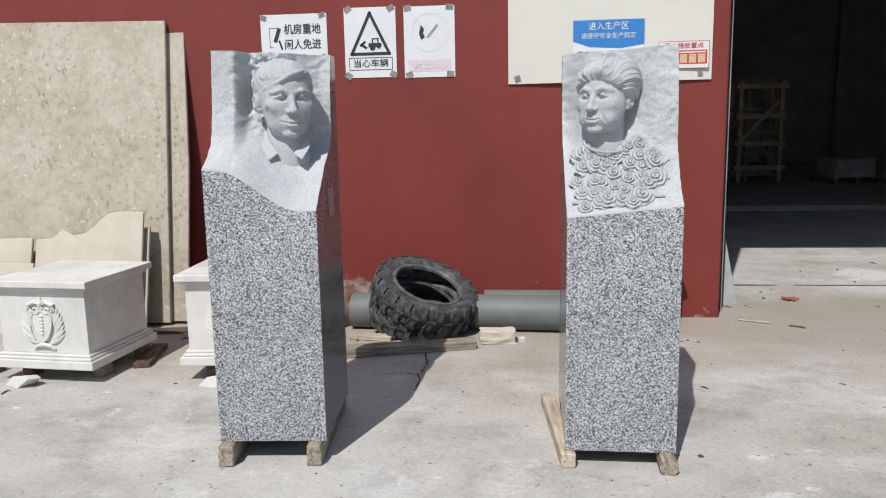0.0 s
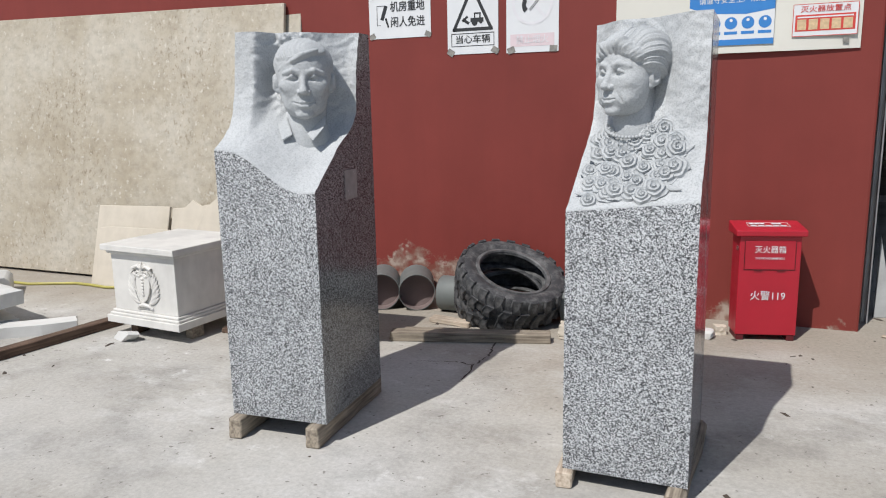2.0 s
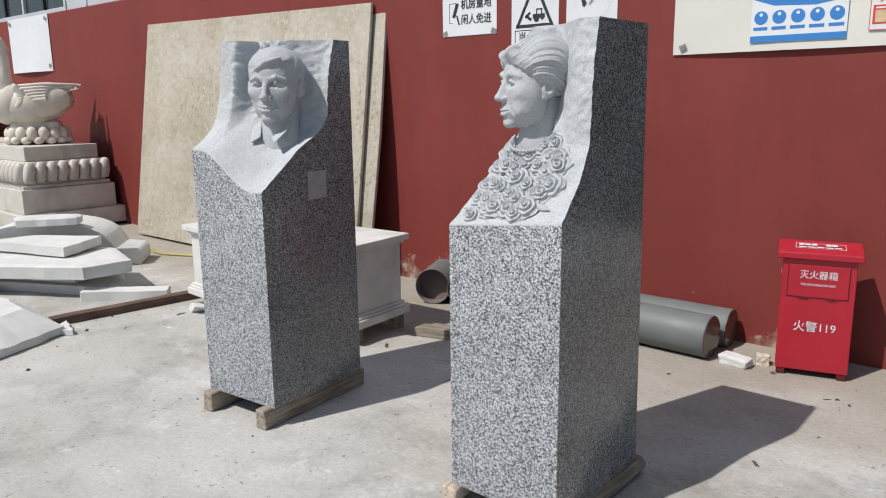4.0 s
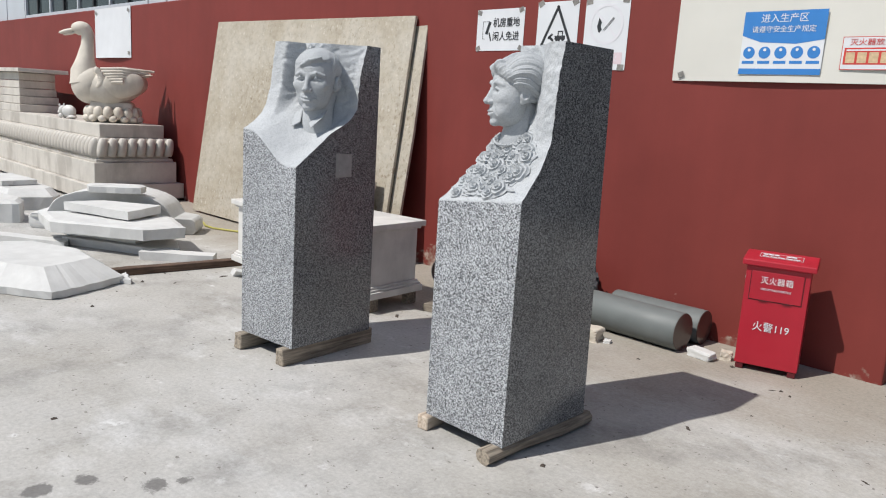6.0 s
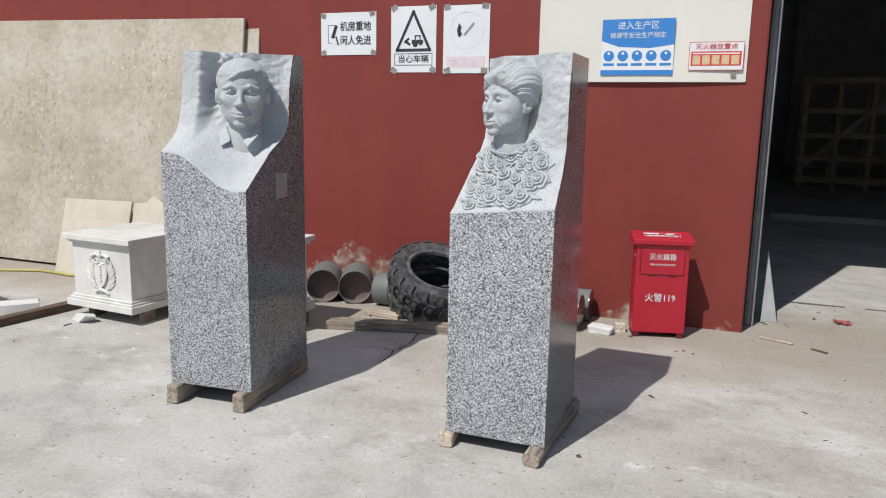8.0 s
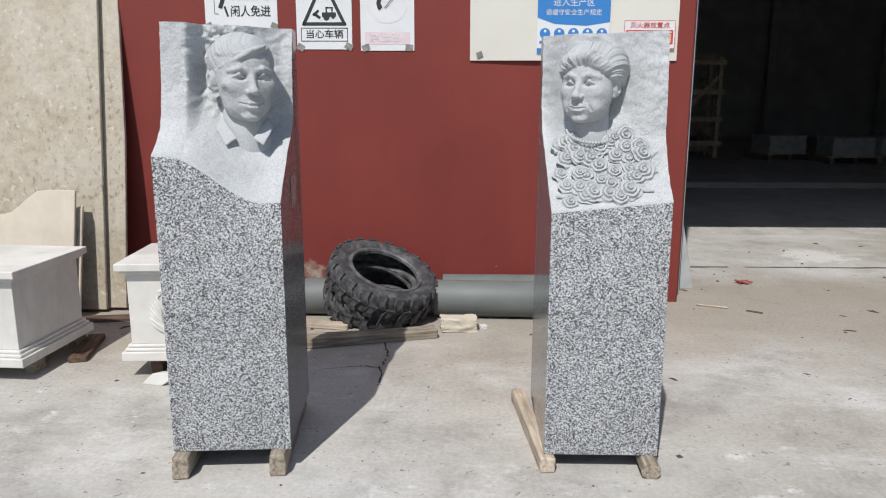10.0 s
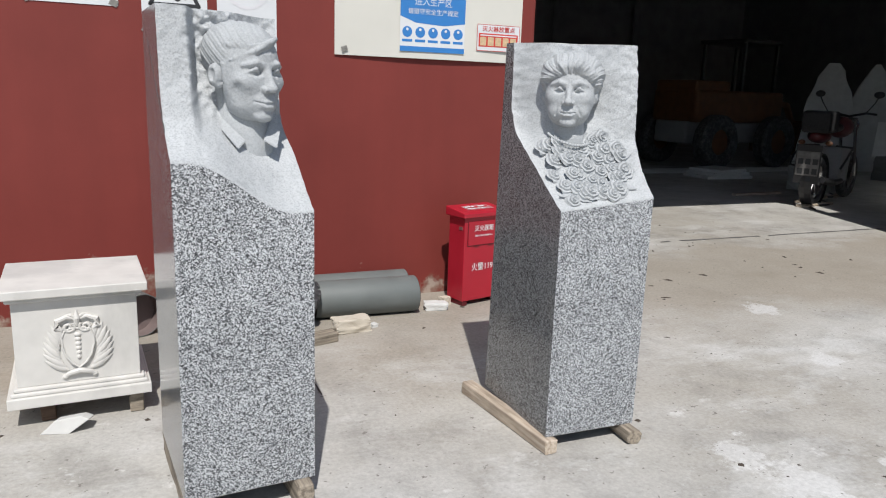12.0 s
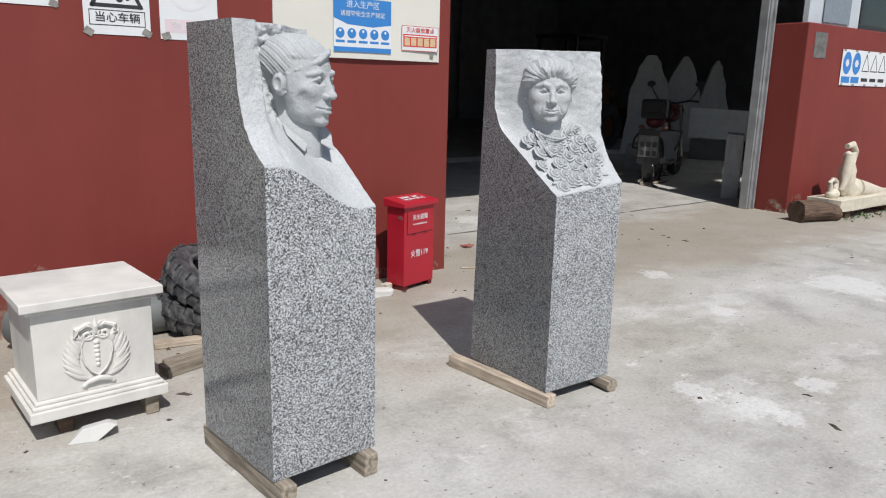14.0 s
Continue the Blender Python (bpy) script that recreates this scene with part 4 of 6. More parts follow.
box_b = pose(-0.800, 3.728, 0, 0, 0, 4.2)
marble_box(box_b, 0.495, 0.475, 0.535, "white marble box with a carved laurel shield on its front")
box_a = pose(-1.762, 3.690, 0, 0, 0, -3.4)
marble_box(box_a, 0.55, 0.565, 0.512, "white marble box with a carved laurel shield, farther along", 0.072)
for base, w, d, h in ((box_b, 0.495, 0.475, 0.083), (box_a, 0.55, 0.565, 0.070)):
    for i, (x, y) in enumerate(((0.13, 0.11), (w - 0.055, 0.075 if h > 0.08 else 0.16), (0.06, d - 0.06), (w - 0.06, d - 0.06))):
        solid("support_block", rough_block(-0.025, 0.025, -0.045, 0.045, 0, h, 0.004, 2, i), "wood" if i % 2 else "wood_dark", base @ pose(x, y, 0), "small worn block under the marble box", "block", "blocks under the boxes")
    flake = prism([(0, 0.001), (0.10, 0.0), (0.17, 0.052), (0.14, 0.064), (0.05, 0.050)], 0.07, 0.002)
    solid("stone_flake", flake, "offcut", base @ pose(0.10, -0.055, 0.0, -12, 0, -16), "pale broken stone flake wedged under the box", "stone flake", "stone flakes")


# ---- columns, tyres, planks ----
def drum(name, m, length, r, label, group):
    t = thing(name, m, label, "stone column", group)
    part("shaft", lathe([(r * 0.985, 0.0), (r, 0.004), (r, length - 0.004), (r * 0.985, length)], 48, "X"), "column", t, smooth=True)
    for x0, x1 in ((-0.003, -0.0005), (length + 0.0005, length + 0.003)):
        part("end_face", moved(lathe([(r * 0.97, x0), (r * 0.97, x1)], 48, "X"), Matrix.Identity(4)), "column_end", t, "polished dark end face")


drum("stone_column", pose(-0.20, 4.800, 0.106, 0, 0, -1.0), 0.17, 0.106, "short grey-green stone column by the tyres", "lying columns")
drum("stone_column", pose(0.56, 4.790, 0.106, 0, 0, -1.0), 0.60, 0.106, "grey-green polished stone column lying by the wall", "lying columns")
drum("stone_column", pose(0.60, 4.995, 0.098, 0, 0, 1.0), 0.575, 0.098, "grey-green stone column lying against the wall", "lying columns")
for x, y in ((-0.545, 4.655), (-0.335, 4.715)):
    pipe = lathe([(0.107, 0.0), (0.111, 0.0), (0.111, 0.30), (0.107, 0.30)], 40, "X", closed=True)
    for f in pipe.faces:
        c = f.calc_center_median()
        f.material_index = 1 if math.hypot(c.y, c.z) < 0.1085 and 0.001 < c.x < 0.299 else 0
    cap = moved(lathe([(0.1066, 0.085), (0.1066, 0.090)], 40, "X"), Matrix.Identity(4))
    for f in cap.faces:
        f.material_index = 1
    pipe = join(pipe, cap)
    solid("pipe", pipe, ("column", "pipe_inside"), pose(x, y, 0.113, 0, 0, 116), "short grey-green pipe with a recessed end, lying by the wall", "pipe", "short pipes", smooth=True)


def tyre(m, label, seed):
    t = thing("tyre", m, label, "tyre", "stack of tyres")
    R, r, w = 0.315, 0.190, 0.158
    h = w / 2
    prof = [(r, -h * 0.62), (r + 0.006, -h * 0.80), (r + 0.022, -h * 0.86), (r + 0.030, -h * 0.82), (r + 0.055, -h * 0.98), (r + 0.078, -h), (R - 0.022, -h * 0.92), (R - 0.012, -h * 0.74), (R - 0.010, -h * 0.4), (R - 0.009, 0),
            (R - 0.010, h * 0.4), (R - 0.012, h * 0.74), (R - 0.022, h * 0.92), (r + 0.078, h), (r + 0.055, h * 0.98), (r + 0.030, h * 0.82), (r + 0.022, h * 0.86), (r + 0.006, h * 0.80), (r, h * 0.62),
            (r + 0.012, h * 0.55), (R - 0.05, h * 0.72), (R - 0.03, 0), (R - 0.05, -h * 0.72), (r + 0.012, -h * 0.55)]
    part("carcass", lathe(prof, 96, "Z", closed=True), "rubber", t, smooth=True)
    # the bead's paler grey holds both dust and a painted highlight
    part("bead", moved(lathe([(r + 0.004, h * 0.80), (r + 0.010, h * 0.90), (r + 0.024, h * 0.90), (r + 0.028, h * 0.80)], 72, "Z", closed=True), Matrix.Identity(4)), "bead_dust_highlight", t, "dusty bead round the opening, paler with a painted highlight", smooth=True)
    a = prism([(-0.026, 0.004), (0.024, 0.004), (0.044, -0.038), (0.040, -0.080), (-0.012, -0.080), (-0.004, -0.038)], 0.020, 0.003)
    for v in a.verts:
        v.co.y += -0.004 - 0.010 * smoothstep(-0.05, -0.08, v.co.z)
    me_a = mesh_of(a, "tread_lug", "rubber")
    n = 20
    for i in range(n):
        for s in (0, 1):
            ang = 2 * math.pi * (i + 0.5 * s) / n
            ob = new("tread_lug", me_a)
            ob.parent = t
            ob.matrix_local = Matrix.Rotation(ang, 4, "Z") @ Matrix.Translation((0, R - 0.012, 0.0)) @ (Matrix.Diagonal((1, 1, -1, 1)) if s else Matrix.Identity(4))


low = Vector((0.235, 4.765, 0.135))
up0 = Vector((0.04, -0.19, 0.97)).normalized()
up = Vector((0.35, -0.25, 0.90)).normalized()
tyre(Matrix.Translation(low) @ up0.to_track_quat("Z", "Y").to_matrix().to_4x4(), "worn black tractor tyre with chunky tread, at the bottom", 1)
tyre(Matrix.Translation(low + up * 0.122 + Vector((-0.015, -0.02, -0.01))) @ up.to_track_quat("Z", "Y").to_matrix().to_4x4(), "dusty black tractor tyre with chunky tread, lying on another", 2)


def plank(a, b, w, h, mat, label, z=0.0, seed=0):
    a, b = Vector((*a, z)), Vector((*b, z))
    L = (b - a).length
    bm = rough_block(0, L, -w / 2, w / 2, 0, h, 0.003, 5, seed)
    return solid("plank", bm, mat, Matrix.Translation(a) @ Matrix.Rotation(math.atan2(b.y - a.y, b.x - a.x), 4, "Z"), label, "plank", "wooden planks")


plank((-0.22, 4.16), (0.585, 4.405), 0.085, 0.05, "wood", "grey split wooden plank on the concrete", 0, 1)
plank((-0.19, 4.25), (0.40, 4.40), 0.05, 0.04, "wood", "thin grey wooden batten beside a plank", 0, 2)
plank((-0.16, 4.55), (0.10, 4.51), 0.07, 0.03, "wood_pale", "short pale wooden offcut by the tyre", 0, 3)
plank((-1.62, 4.56), (-1.02, 4.66), 0.09, 0.02, "wood_dark", "dark plank under the leaning slabs", 0, 4)
plank((-1.12, 3.93), (-1.20, 4.28), 0.085, 0.03, "wood_dark", "short dark board lying on the ground", 0, 5)
plank((-1.97, 2.88), (-1.86, 3.86), 0.07, 0.05, "wood_dark", "long dark reddish timber on the ground", 0, 6)


def chunk(m, sx, sy, sz, mat, label, name="stone_chunk", group="stone chunks", seed=0):
    bm = bmesh.new()
    bmesh.ops.create_icosphere(bm, subdivisions=4, radius=1.0)
    for v in bm.verts:
        p = v.co.copy()
        k = max(abs(p.x), abs(p.y), abs(p.z))
        p = p / k * 0.88 + p * 0.12
        p += noise.noise_vector(p * 1.3 + Vector((seed * 5.1, seed, 0))) * 0.16 + noise.noise_vector(p * 3 + Vector((seed, 0, 0))) * 0.03 + noise.noise_vector(p * 11) * 0.006
        v.co = Vector((p.x * sx, p.y * sy, max(0, (p.z + 0.9) * 0.5 * sz)))
    return solid(name, bm, mat, m, label, "stone", group)


chunk(pose(0.705, 4.52, 0, 0, 0, 8), 0.100, 0.055, 0.080, "cream_slab", "pale broken stone chunk on the ground", seed=2)
chunk(pose(1.29, 4.76, 0, 0, 0, -10), 0.07, 0.035, 0.05, "offcut", "small white stone chunk by the column", seed=3)
chunk(pose(1.385, 4.85, 0, 0, 0, 20), 0.03, 0.03, 0.05, "cream_slab", "small pale stone by the fire box", seed=4)
chunk(pose(0.84, 4.55, 0, 0, 0, 20), 0.02, 0.02, 0.02, "offcut", "little pale stone chip", seed=5)


# ---- fire extinguisher box ----
def fire_box():
    t = thing("fire_extinguisher_box", pose(1.606, 4.805, 0, 0, 0, 15.5), "red steel fire extinguisher box standing by the wall", "fire box")
    part("body", block(-0.148, 0.148, 0.0, 0.150, 0.030, 0.545, 0.004), "red_steel", t)
    for x0, x1 in ((-0.142, -0.105), (0.105, 0.142)):
        part("foot", block(x0, x1, 0.004, 0.146, 0, 0.030, 0.003), "red_dark", t)
    lid = block(-0.170, 0.170, -0.020, 0.164, 0.5455, 0.580, 0.006)
    for v in lid.verts:
        v.co.z += 0.022 * (v.co.y / 0.16) * (v.co.z > 0.56)
    part("lid", lid, "red_steel", t, "red sloping lid")
    door = part("upper_door", block(-0.120, 0.120, -0.0045, -0.0005, 0.375, 0.520, 0.002), "red_steel", t)
    part("seam", join(block(-0.124, 0.124, -0.002, -0.0003, 0.3705, 0.3745, 0), block(-0.124, -0.1205, -0.002, -0.0003, 0.3745, 0.52, 0), block(0.1205, 0.124, -0.002, -0.0003, 0.3745, 0.52, 0)), "red_dark", t)
    for x in (-0.055, 0.055):
        part("hinge", block(x - 0.02, x + 0.02, -0.007, -0.0047, 0.368, 0.376, 0.001), "red_dark", t)
    part("lock", block(-0.152, -0.1485, 0.02, 0.05, 0.47, 0.49, 0.001), "chrome", t)
    writing("灭火器箱", 0.040, 0, -0.0058, 0.475, "white", door, wide=0.95)
    writing("FIRE EXTINGUISHER BOX", 0.0145, 0, -0.0058, 0.432, "white", door, wide=0.85)
    writing("火警119", 0.052, 0, -0.0018, 0.235, "white", t, wide=0.95)
    part("lid_print", moved(join(block(-0.10, 0.10, -0.0006, 0, 0.034, 0.036, 0), block(-0.10, 0.10, -0.0006, 0, -0.036, -0.034, 0), block(-0.10, -0.098, -0.0006, 0, -0.034, 0.034, 0), block(0.098, 0.10, -0.0006, 0, -0.034, 0.034, 0),
        *[block(x, x + 0.022, -0.0006, 0, 0.006, 0.026, 0) for x in (-0.088, -0.062, -0.036, 0.02, 0.045)],
        *[block(x, x + 0.03, -0.0006, 0, -0.024, -0.012, 0) for x in (-0.088, -0.052, -0.016, 0.02, 0.056)]), pose(0, 0.07, 0.5935, -82)), "white", t, "white frame with rows of small print")


fire_box()


# ---- papers and boards on the wall ----
def sheet(name, x0, x1, z0, z1, mat, label, category, curl=0.006, group="", lift=0.004, thick=0.0015, seed=0):
    """A sheet on the wall (x along the wall), slightly bowed; returns the thing, whose local x-z is the sheet's face at y=0."""
    # paper notices lie nearly flat; their print sits 1 cm in front of the local origin
    base = 0.0
    if curl < 0.0065:
        base, lift, curl = -0.0100, -0.0065, 0.0004
    t = thing(name, WALL @ pose(x0, -lift, z0), label, category, group)
    w, h = x1 - x0, z1 - z0
    bm = bmesh.new()
    nx, nz = 16, 16
    vs = [[bm.verts.new((w * i / nx, base - curl * (math.sin(3.14 * i / nx) * (1 - j / nz) ** 2 * 1.6), h * j / nz)) for j in range(nz + 1)] for i in range(nx + 1)]
    for i in range(nx):
        for j in range(nz):
            bm.faces.new((vs[i][j], vs[i + 1][j], vs[i + 1][j + 1], vs[i][j + 1]))
    r = bmesh.ops.extrude_face_region(bm, geom=list(bm.faces))
    for v in r["geom"]:
        if isinstance(v, bmesh.types.BMVert):
            v.co.y += thick
    part("sheet", bm, mat, t)
    return t, w, h


def tapes(t, w, h, spots, size=0.035, seed=0):
    rnd = random.Random(seed)
    for x, z in spots:
        bm = block(-size / 2, size / 2, -0.001, 0.0, -size * 0.4, size * 0.4, 0)
        bm.transform(pose(x, -0.0105, z, 0, rnd.uniform(-35, 35), 0))
        part("tape", bm, "tape", t, "grey torn tape")


def bar(x0, x1, z0, z1, y=-0.0115):
    return block(x0, x1, y, y + 0.0006, z0, z1, 0)


X = lambda wx: wx - 1.0                                   # world x to the wall's x


def build_signs():
    # 1: keep-out notice
    t, w, h = sheet("notice", X(-0.795), X(-0.372), 1.645, 1.925, "paper", "white taped notice with black Chinese warning text", "notice", 0.004, "paper notices")
    writing("机房重地", 0.066, w * 0.63, -0.0115, h * 0.66, "ink", t, bold=0.0008, wide=0.9)
    writing("闲人免进", 0.066, w * 0.63, -0.0115, h * 0.33, "ink", t, bold=0.0008, wide=0.9)
    doorway = join(bar(0.055, 0.058, 0.08, 0.20), bar(0.055, 0.11, 0.197, 0.20), bar(0.055, 0.08, 0.08, 0.083),
                   moved(bar(-0.012, 0.012, -0.045, 0.045), pose(0.105, 0, 0.155, 0, 20, 0)), moved(bar(-0.006, 0.006, -0.03, 0.03), pose(0.125, 0, 0.095, 0, -18, 0)))
    part("pictogram", doorway, "ink", t, "small black pictogram of a doorway")
    tapes(t, w, h, ((0.02, 0.015), (w - 0.02, 0.015), (0.02, h - 0.02), (w - 0.03, h - 0.012)), 0.04, 1)
    # 2: beware of vehicles
    t, w, h = sheet("notice", X(-0.262), X(0.062), 1.527, 1.950, "paper", "white taped notice with a vehicle warning triangle", "notice", 0.005, "paper notices")
    s = 0.118
    out = [(-s, -s * 0.86), (s, -s * 0.86), (0, s * 1.2)]
    tri = []
    for (ax, az), (bx, bz) in zip(out, out[1:] + out[:1]):
        L = math.hypot(bx - ax, bz - az)
        tri.append(moved(block(-0.009, L + 0.009, 0, 0.0006, -0.0095, 0.0095, 0), pose(ax + w / 2, -0.0115, az + 0.245, 0, -math.degrees(math.atan2(bz - az, bx - ax)), 0)))
    part("triangle", join(*tri), "ink", t, "black outlined warning triangle")
    car = join(bar(0.150, 0.232, 0.183, 0.208), bar(0.172, 0.180, 0.208, 0.236), bar(0.172, 0.216, 0.230, 0.238), bar(0.206, 0.214, 0.208, 0.232),
               moved(lathe([(0.018, 0), (0.018, 0.0006)], 20, "Y"), Matrix.Translation((0.176, -0.0117, 0.180))), moved(lathe([(0.010, 0), (0.010, 0.0006)], 20, "Y"), Matrix.Translation((0.215, -0.0117, 0.182))),
               moved(bar(-0.024, 0.024, -0.008, 0.008), pose(0.120, 0, 0.19, 0, 35, 0)), moved(bar(-0.022, 0.022, -0.007, 0.007), pose(0.115, 0, 0.205, 0, -40, 0)))
    part("pictogram", car, "ink", t, "black pictogram of a vehicle")
    x0, x1, z0, z1 = 0.025, w - 0.025, 0.045, 0.122
    part("caption_frame", join(bar(x0, x1, z0, z0 + 0.004), bar(x0, x1, z1 - 0.004, z1), bar(x0, x0 + 0.004, z0, z1), bar(x1 - 0.004, x1, z0, z1)), "ink", t)
    writing("当心车辆", 0.052, w / 2, -0.0118, 0.083, "ink", t, bold=0.0005, wide=1.08)
    tapes(t, w, h, ((0.02, 0.012), (w - 0.02, 0.016), (0.025, h - 0.01), (w - 0.03, h - 0.01)), 0.045, 2)
    # 3: faded no-fire notice
    t, w, h = sheet("notice", X(0.112), X(0.426), 1.520, 1.945, "paper", "sun-faded white notice with a pale no-fire sign", "notice", 0.005, "paper notices")
    ring = lathe([(0.105, 0), (0.105, 0.0006), (0.122, 0.0006), (0.122, 0)], 48, "Y", closed=True)
    ring = join(moved(ring, Matrix.Translation((w / 2, -0.0115, 0.275))), moved(bar(-0.105, 0.105, -0.008, 0.008), pose(w / 2, 0, 0.275, 0, 45, 0)))
    part("ring", ring, "faded_grey", t, "faded prohibition ring")
    fire = join(moved(bar(-0.05, 0.05, -0.006, -0.003), pose(w / 2 + 0.02, -0.0004, 0.275, 0, -48, 0)), moved(bar(-0.05, 0.05, 0.003, 0.006), pose(w / 2 + 0.02, -0.0004, 0.275, 0, -48, 0)),
                moved(prism([(0, -0.04), (0.018, -0.02), (0.006, 0.0), (0.014, 0.022), (-0.006, 0.05), (-0.018, 0.0), (-0.01, -0.03)], 0.0006), Matrix.Translation((w / 2 - 0.045, -0.0122, 0.265))))
    part("pictogram", fire, "ink", t, "black pictogram of a match and flame")
    part("caption", bar(0.025, w - 0.025, 0.035, 0.105, -0.0113), "faded_pink", t, "faded pink caption strip")
    writing("禁止烟火", 0.05, w / 2, -0.0122, 0.07, "faded_grey", t, wide=1.0)
    tapes(t, w, h, ((0.03, 0.016), (w - 0.03, 0.016), (0.025, h - 0.01), (w - 0.03, h - 0.01)), 0.045, 3)
    # cream board
    t, w, h = sheet("notice_board", X(0.752), X(1.957), 1.464, 2.36, "board", "large cream board fixed to the red wall", "board", 0.008, "", 0.010, 0.008)
    tapes(t, w, h, ((0.055, 0.035),), 0.035, 4)
    for x, z in ((0.052, 0.038),):
        part("screw", moved(lathe([(0.006, 0), (0.006, 0.003)], 10, "Y"), Matrix.Translation((x, -0.007, z))), "chrome", t)
    # blue safety poster, taped on the board
    p = thing("safety_poster", WALL @ pose(X(1.14), -0.0265, 1.503), "blue and white safety poster on the cream board", "poster")
    w, h = 0.417, 0.322
    part("sheet", block(0, w, 0, 0.001, 0, h, 0), "white", p)
    part("header", prism([(0, 0.20), (0.10, 0.165), (0.28, 0.155), (w, 0.175), (w, h), (0, h)], 0.0006), "blue", p, "blue header field").location.y = -0.0008
    part("footer", bar(0, w, 0.0, 0.030, -0.0008), "blue", p, "blue strip")
    writing("进入生产区", 0.048, w * 0.5, -0.0018, 0.283, "white", p)
    writing("请遵守安全生产规定", 0.036, w * 0.5, -0.0018, 0.228, "white", p)
    for i in range(5):
        x = 0.045 + 0.082 * i
        part("symbol", moved(lathe([(0.031, 0), (0.031, 0.0006)], 28, "Y"), Matrix.Translation((x, -0.0008, 0.112))), "blue", p, "blue round safety symbol")
        part("symbol_mark", join(moved(lathe([(0.008, 0), (0.008, 0.0006)], 12, "Y"), Matrix.Translation((x, -0.0016, 0.126))), prism([(x - 0.012, 0.092), (x + 0.012, 0.092), (x + 0.007 + 0.003 * (i % 2), 0.116), (x - 0.007, 0.116)], 0.0006)), "white", p, "white mark").location.y = -0.0001
        part("caption_bar", bar(x - 0.032, x + 0.032, 0.055, 0.070, -0.0008), "blue", p, "small unreadable caption")
    # fire point placard
    p = thing("fire_point_placard", WALL @ pose(X(1.642), -0.0245, 1.530), "white placard with red pictures marking the fire point", "placard")
    w, h = 0.295, 0.158
    part("sheet", block(0, w, 0, 0.001, 0, h, 0), "paper", p)
    part("field", bar(0.012, w - 0.012, 0.025, 0.105, -0.0008), "red_print", p, "red picture field")
    part("border", join(bar(0, w, 0, 0.003, -0.0006), bar(0, w, h - 0.003, h, -0.0006), bar(0, 0.003, 0, h, -0.0006), bar(w - 0.003, w, 0, h, -0.0006)), "red_print", p)
    for i in range(5):
        part("picture", bar(0.022 + 0.052 * i, 0.063 + 0.052 * i, 0.032, 0.083, -0.0016), "yellow_print", p, "small orange picture")
    part("small_print", bar(0.022, w - 0.022, 0.090, 0.097, -0.0016), "white", p, "line of unreadable small print")
    writing("灭火器放置点", 0.034, w * 0.5, -0.0016, 0.130, "red_print", p, wide=1.12)
    p = thing("label_scrap", WALL @ pose(X(1.875), -0.0215, 1.492), "small grey printed scrap under the placard", "label")
    part("sheet", block(0, 0.028, 0, 0.001, 0, 0.028, 0), "tape", p)
    # blank sheet far along the wall
    t, w, h = sheet("blank_sheet", X(-7.62), X(-6.52), 1.615, 2.24, "paper", "blank white sheet hung on the red wall", "sheet", 0.02, "", 0.01, 0.004)
    tapes(t, w, h, ((0.06, h - 0.05), (w - 0.05, h - 0.05), (w - 0.05, 0.06)), 0.05, 6)
    # signs on the east pier
    p = thing("notice", WALL @ pose(OPEN_R + 0.15, -0.004, 1.70), "small greyish worn poster on the red pier", "notice", "paper notices")
    part("sheet", block(0, 0.27, 0, 0.001, 0, 0.27, 0), "worn_paper", p)
    p = thing("safety_sign", WALL @ pose(OPEN_R + 0.80, -0.012, 1.42), "white sign with blue discs and warning triangles", "sign")
    part("sheet", block(0, 1.2, 0, 0.004, 0, 0.40, 0), "white", p)
    for i, x in enumerate((0.13, 0.36)):
        part("disc", moved(lathe([(0.10, 0), (0.10, 0.001)], 32, "Y"), Matrix.Translation((x, -0.0012, 0.25)) @ Matrix.Diagonal((1, 1, 1.25, 1))), "blue", p, "blue round safety symbol")
        part("caption_bar", bar(x - 0.1, x + 0.1, 0.03, 0.10, -0.0012), "blue", p, "blue caption bar")
        part("symbol_mark", moved(lathe([(0.045, 0), (0.045, 0.001)], 6, "Y"), Matrix.Translation((x, -0.0024, 0.25))), "faded_grey", p)
    for x in (0.60, 0.82, 1.04):
        tri = [moved(block(0, L, 0, 0.001, -0.006, 0.006, 0), pose(x + ax, -0.0012, az, 0, -a, 0)) for ax, az, a, L in ((-0.09, 0.17, 0, 0.18), (-0.09, 0.17, 65, 0.212), (0.09, 0.17, 115, 0.212))]
        part("triangle", join(*tri), "ink", p, "black outlined warning triangle")
        part("caption_bar", bar(x - 0.08, x + 0.08, 0.05, 0.09, -0.0012), "ink", p, "unreadable caption")
    part("tape", join(*[bar(x, x + 0.06, z, z + 0.02, -0.0013) for x in (0.02, 0.3, 0.6, 0.9) for z in (0.0, 0.38)]), "tape", p)


build_signs()


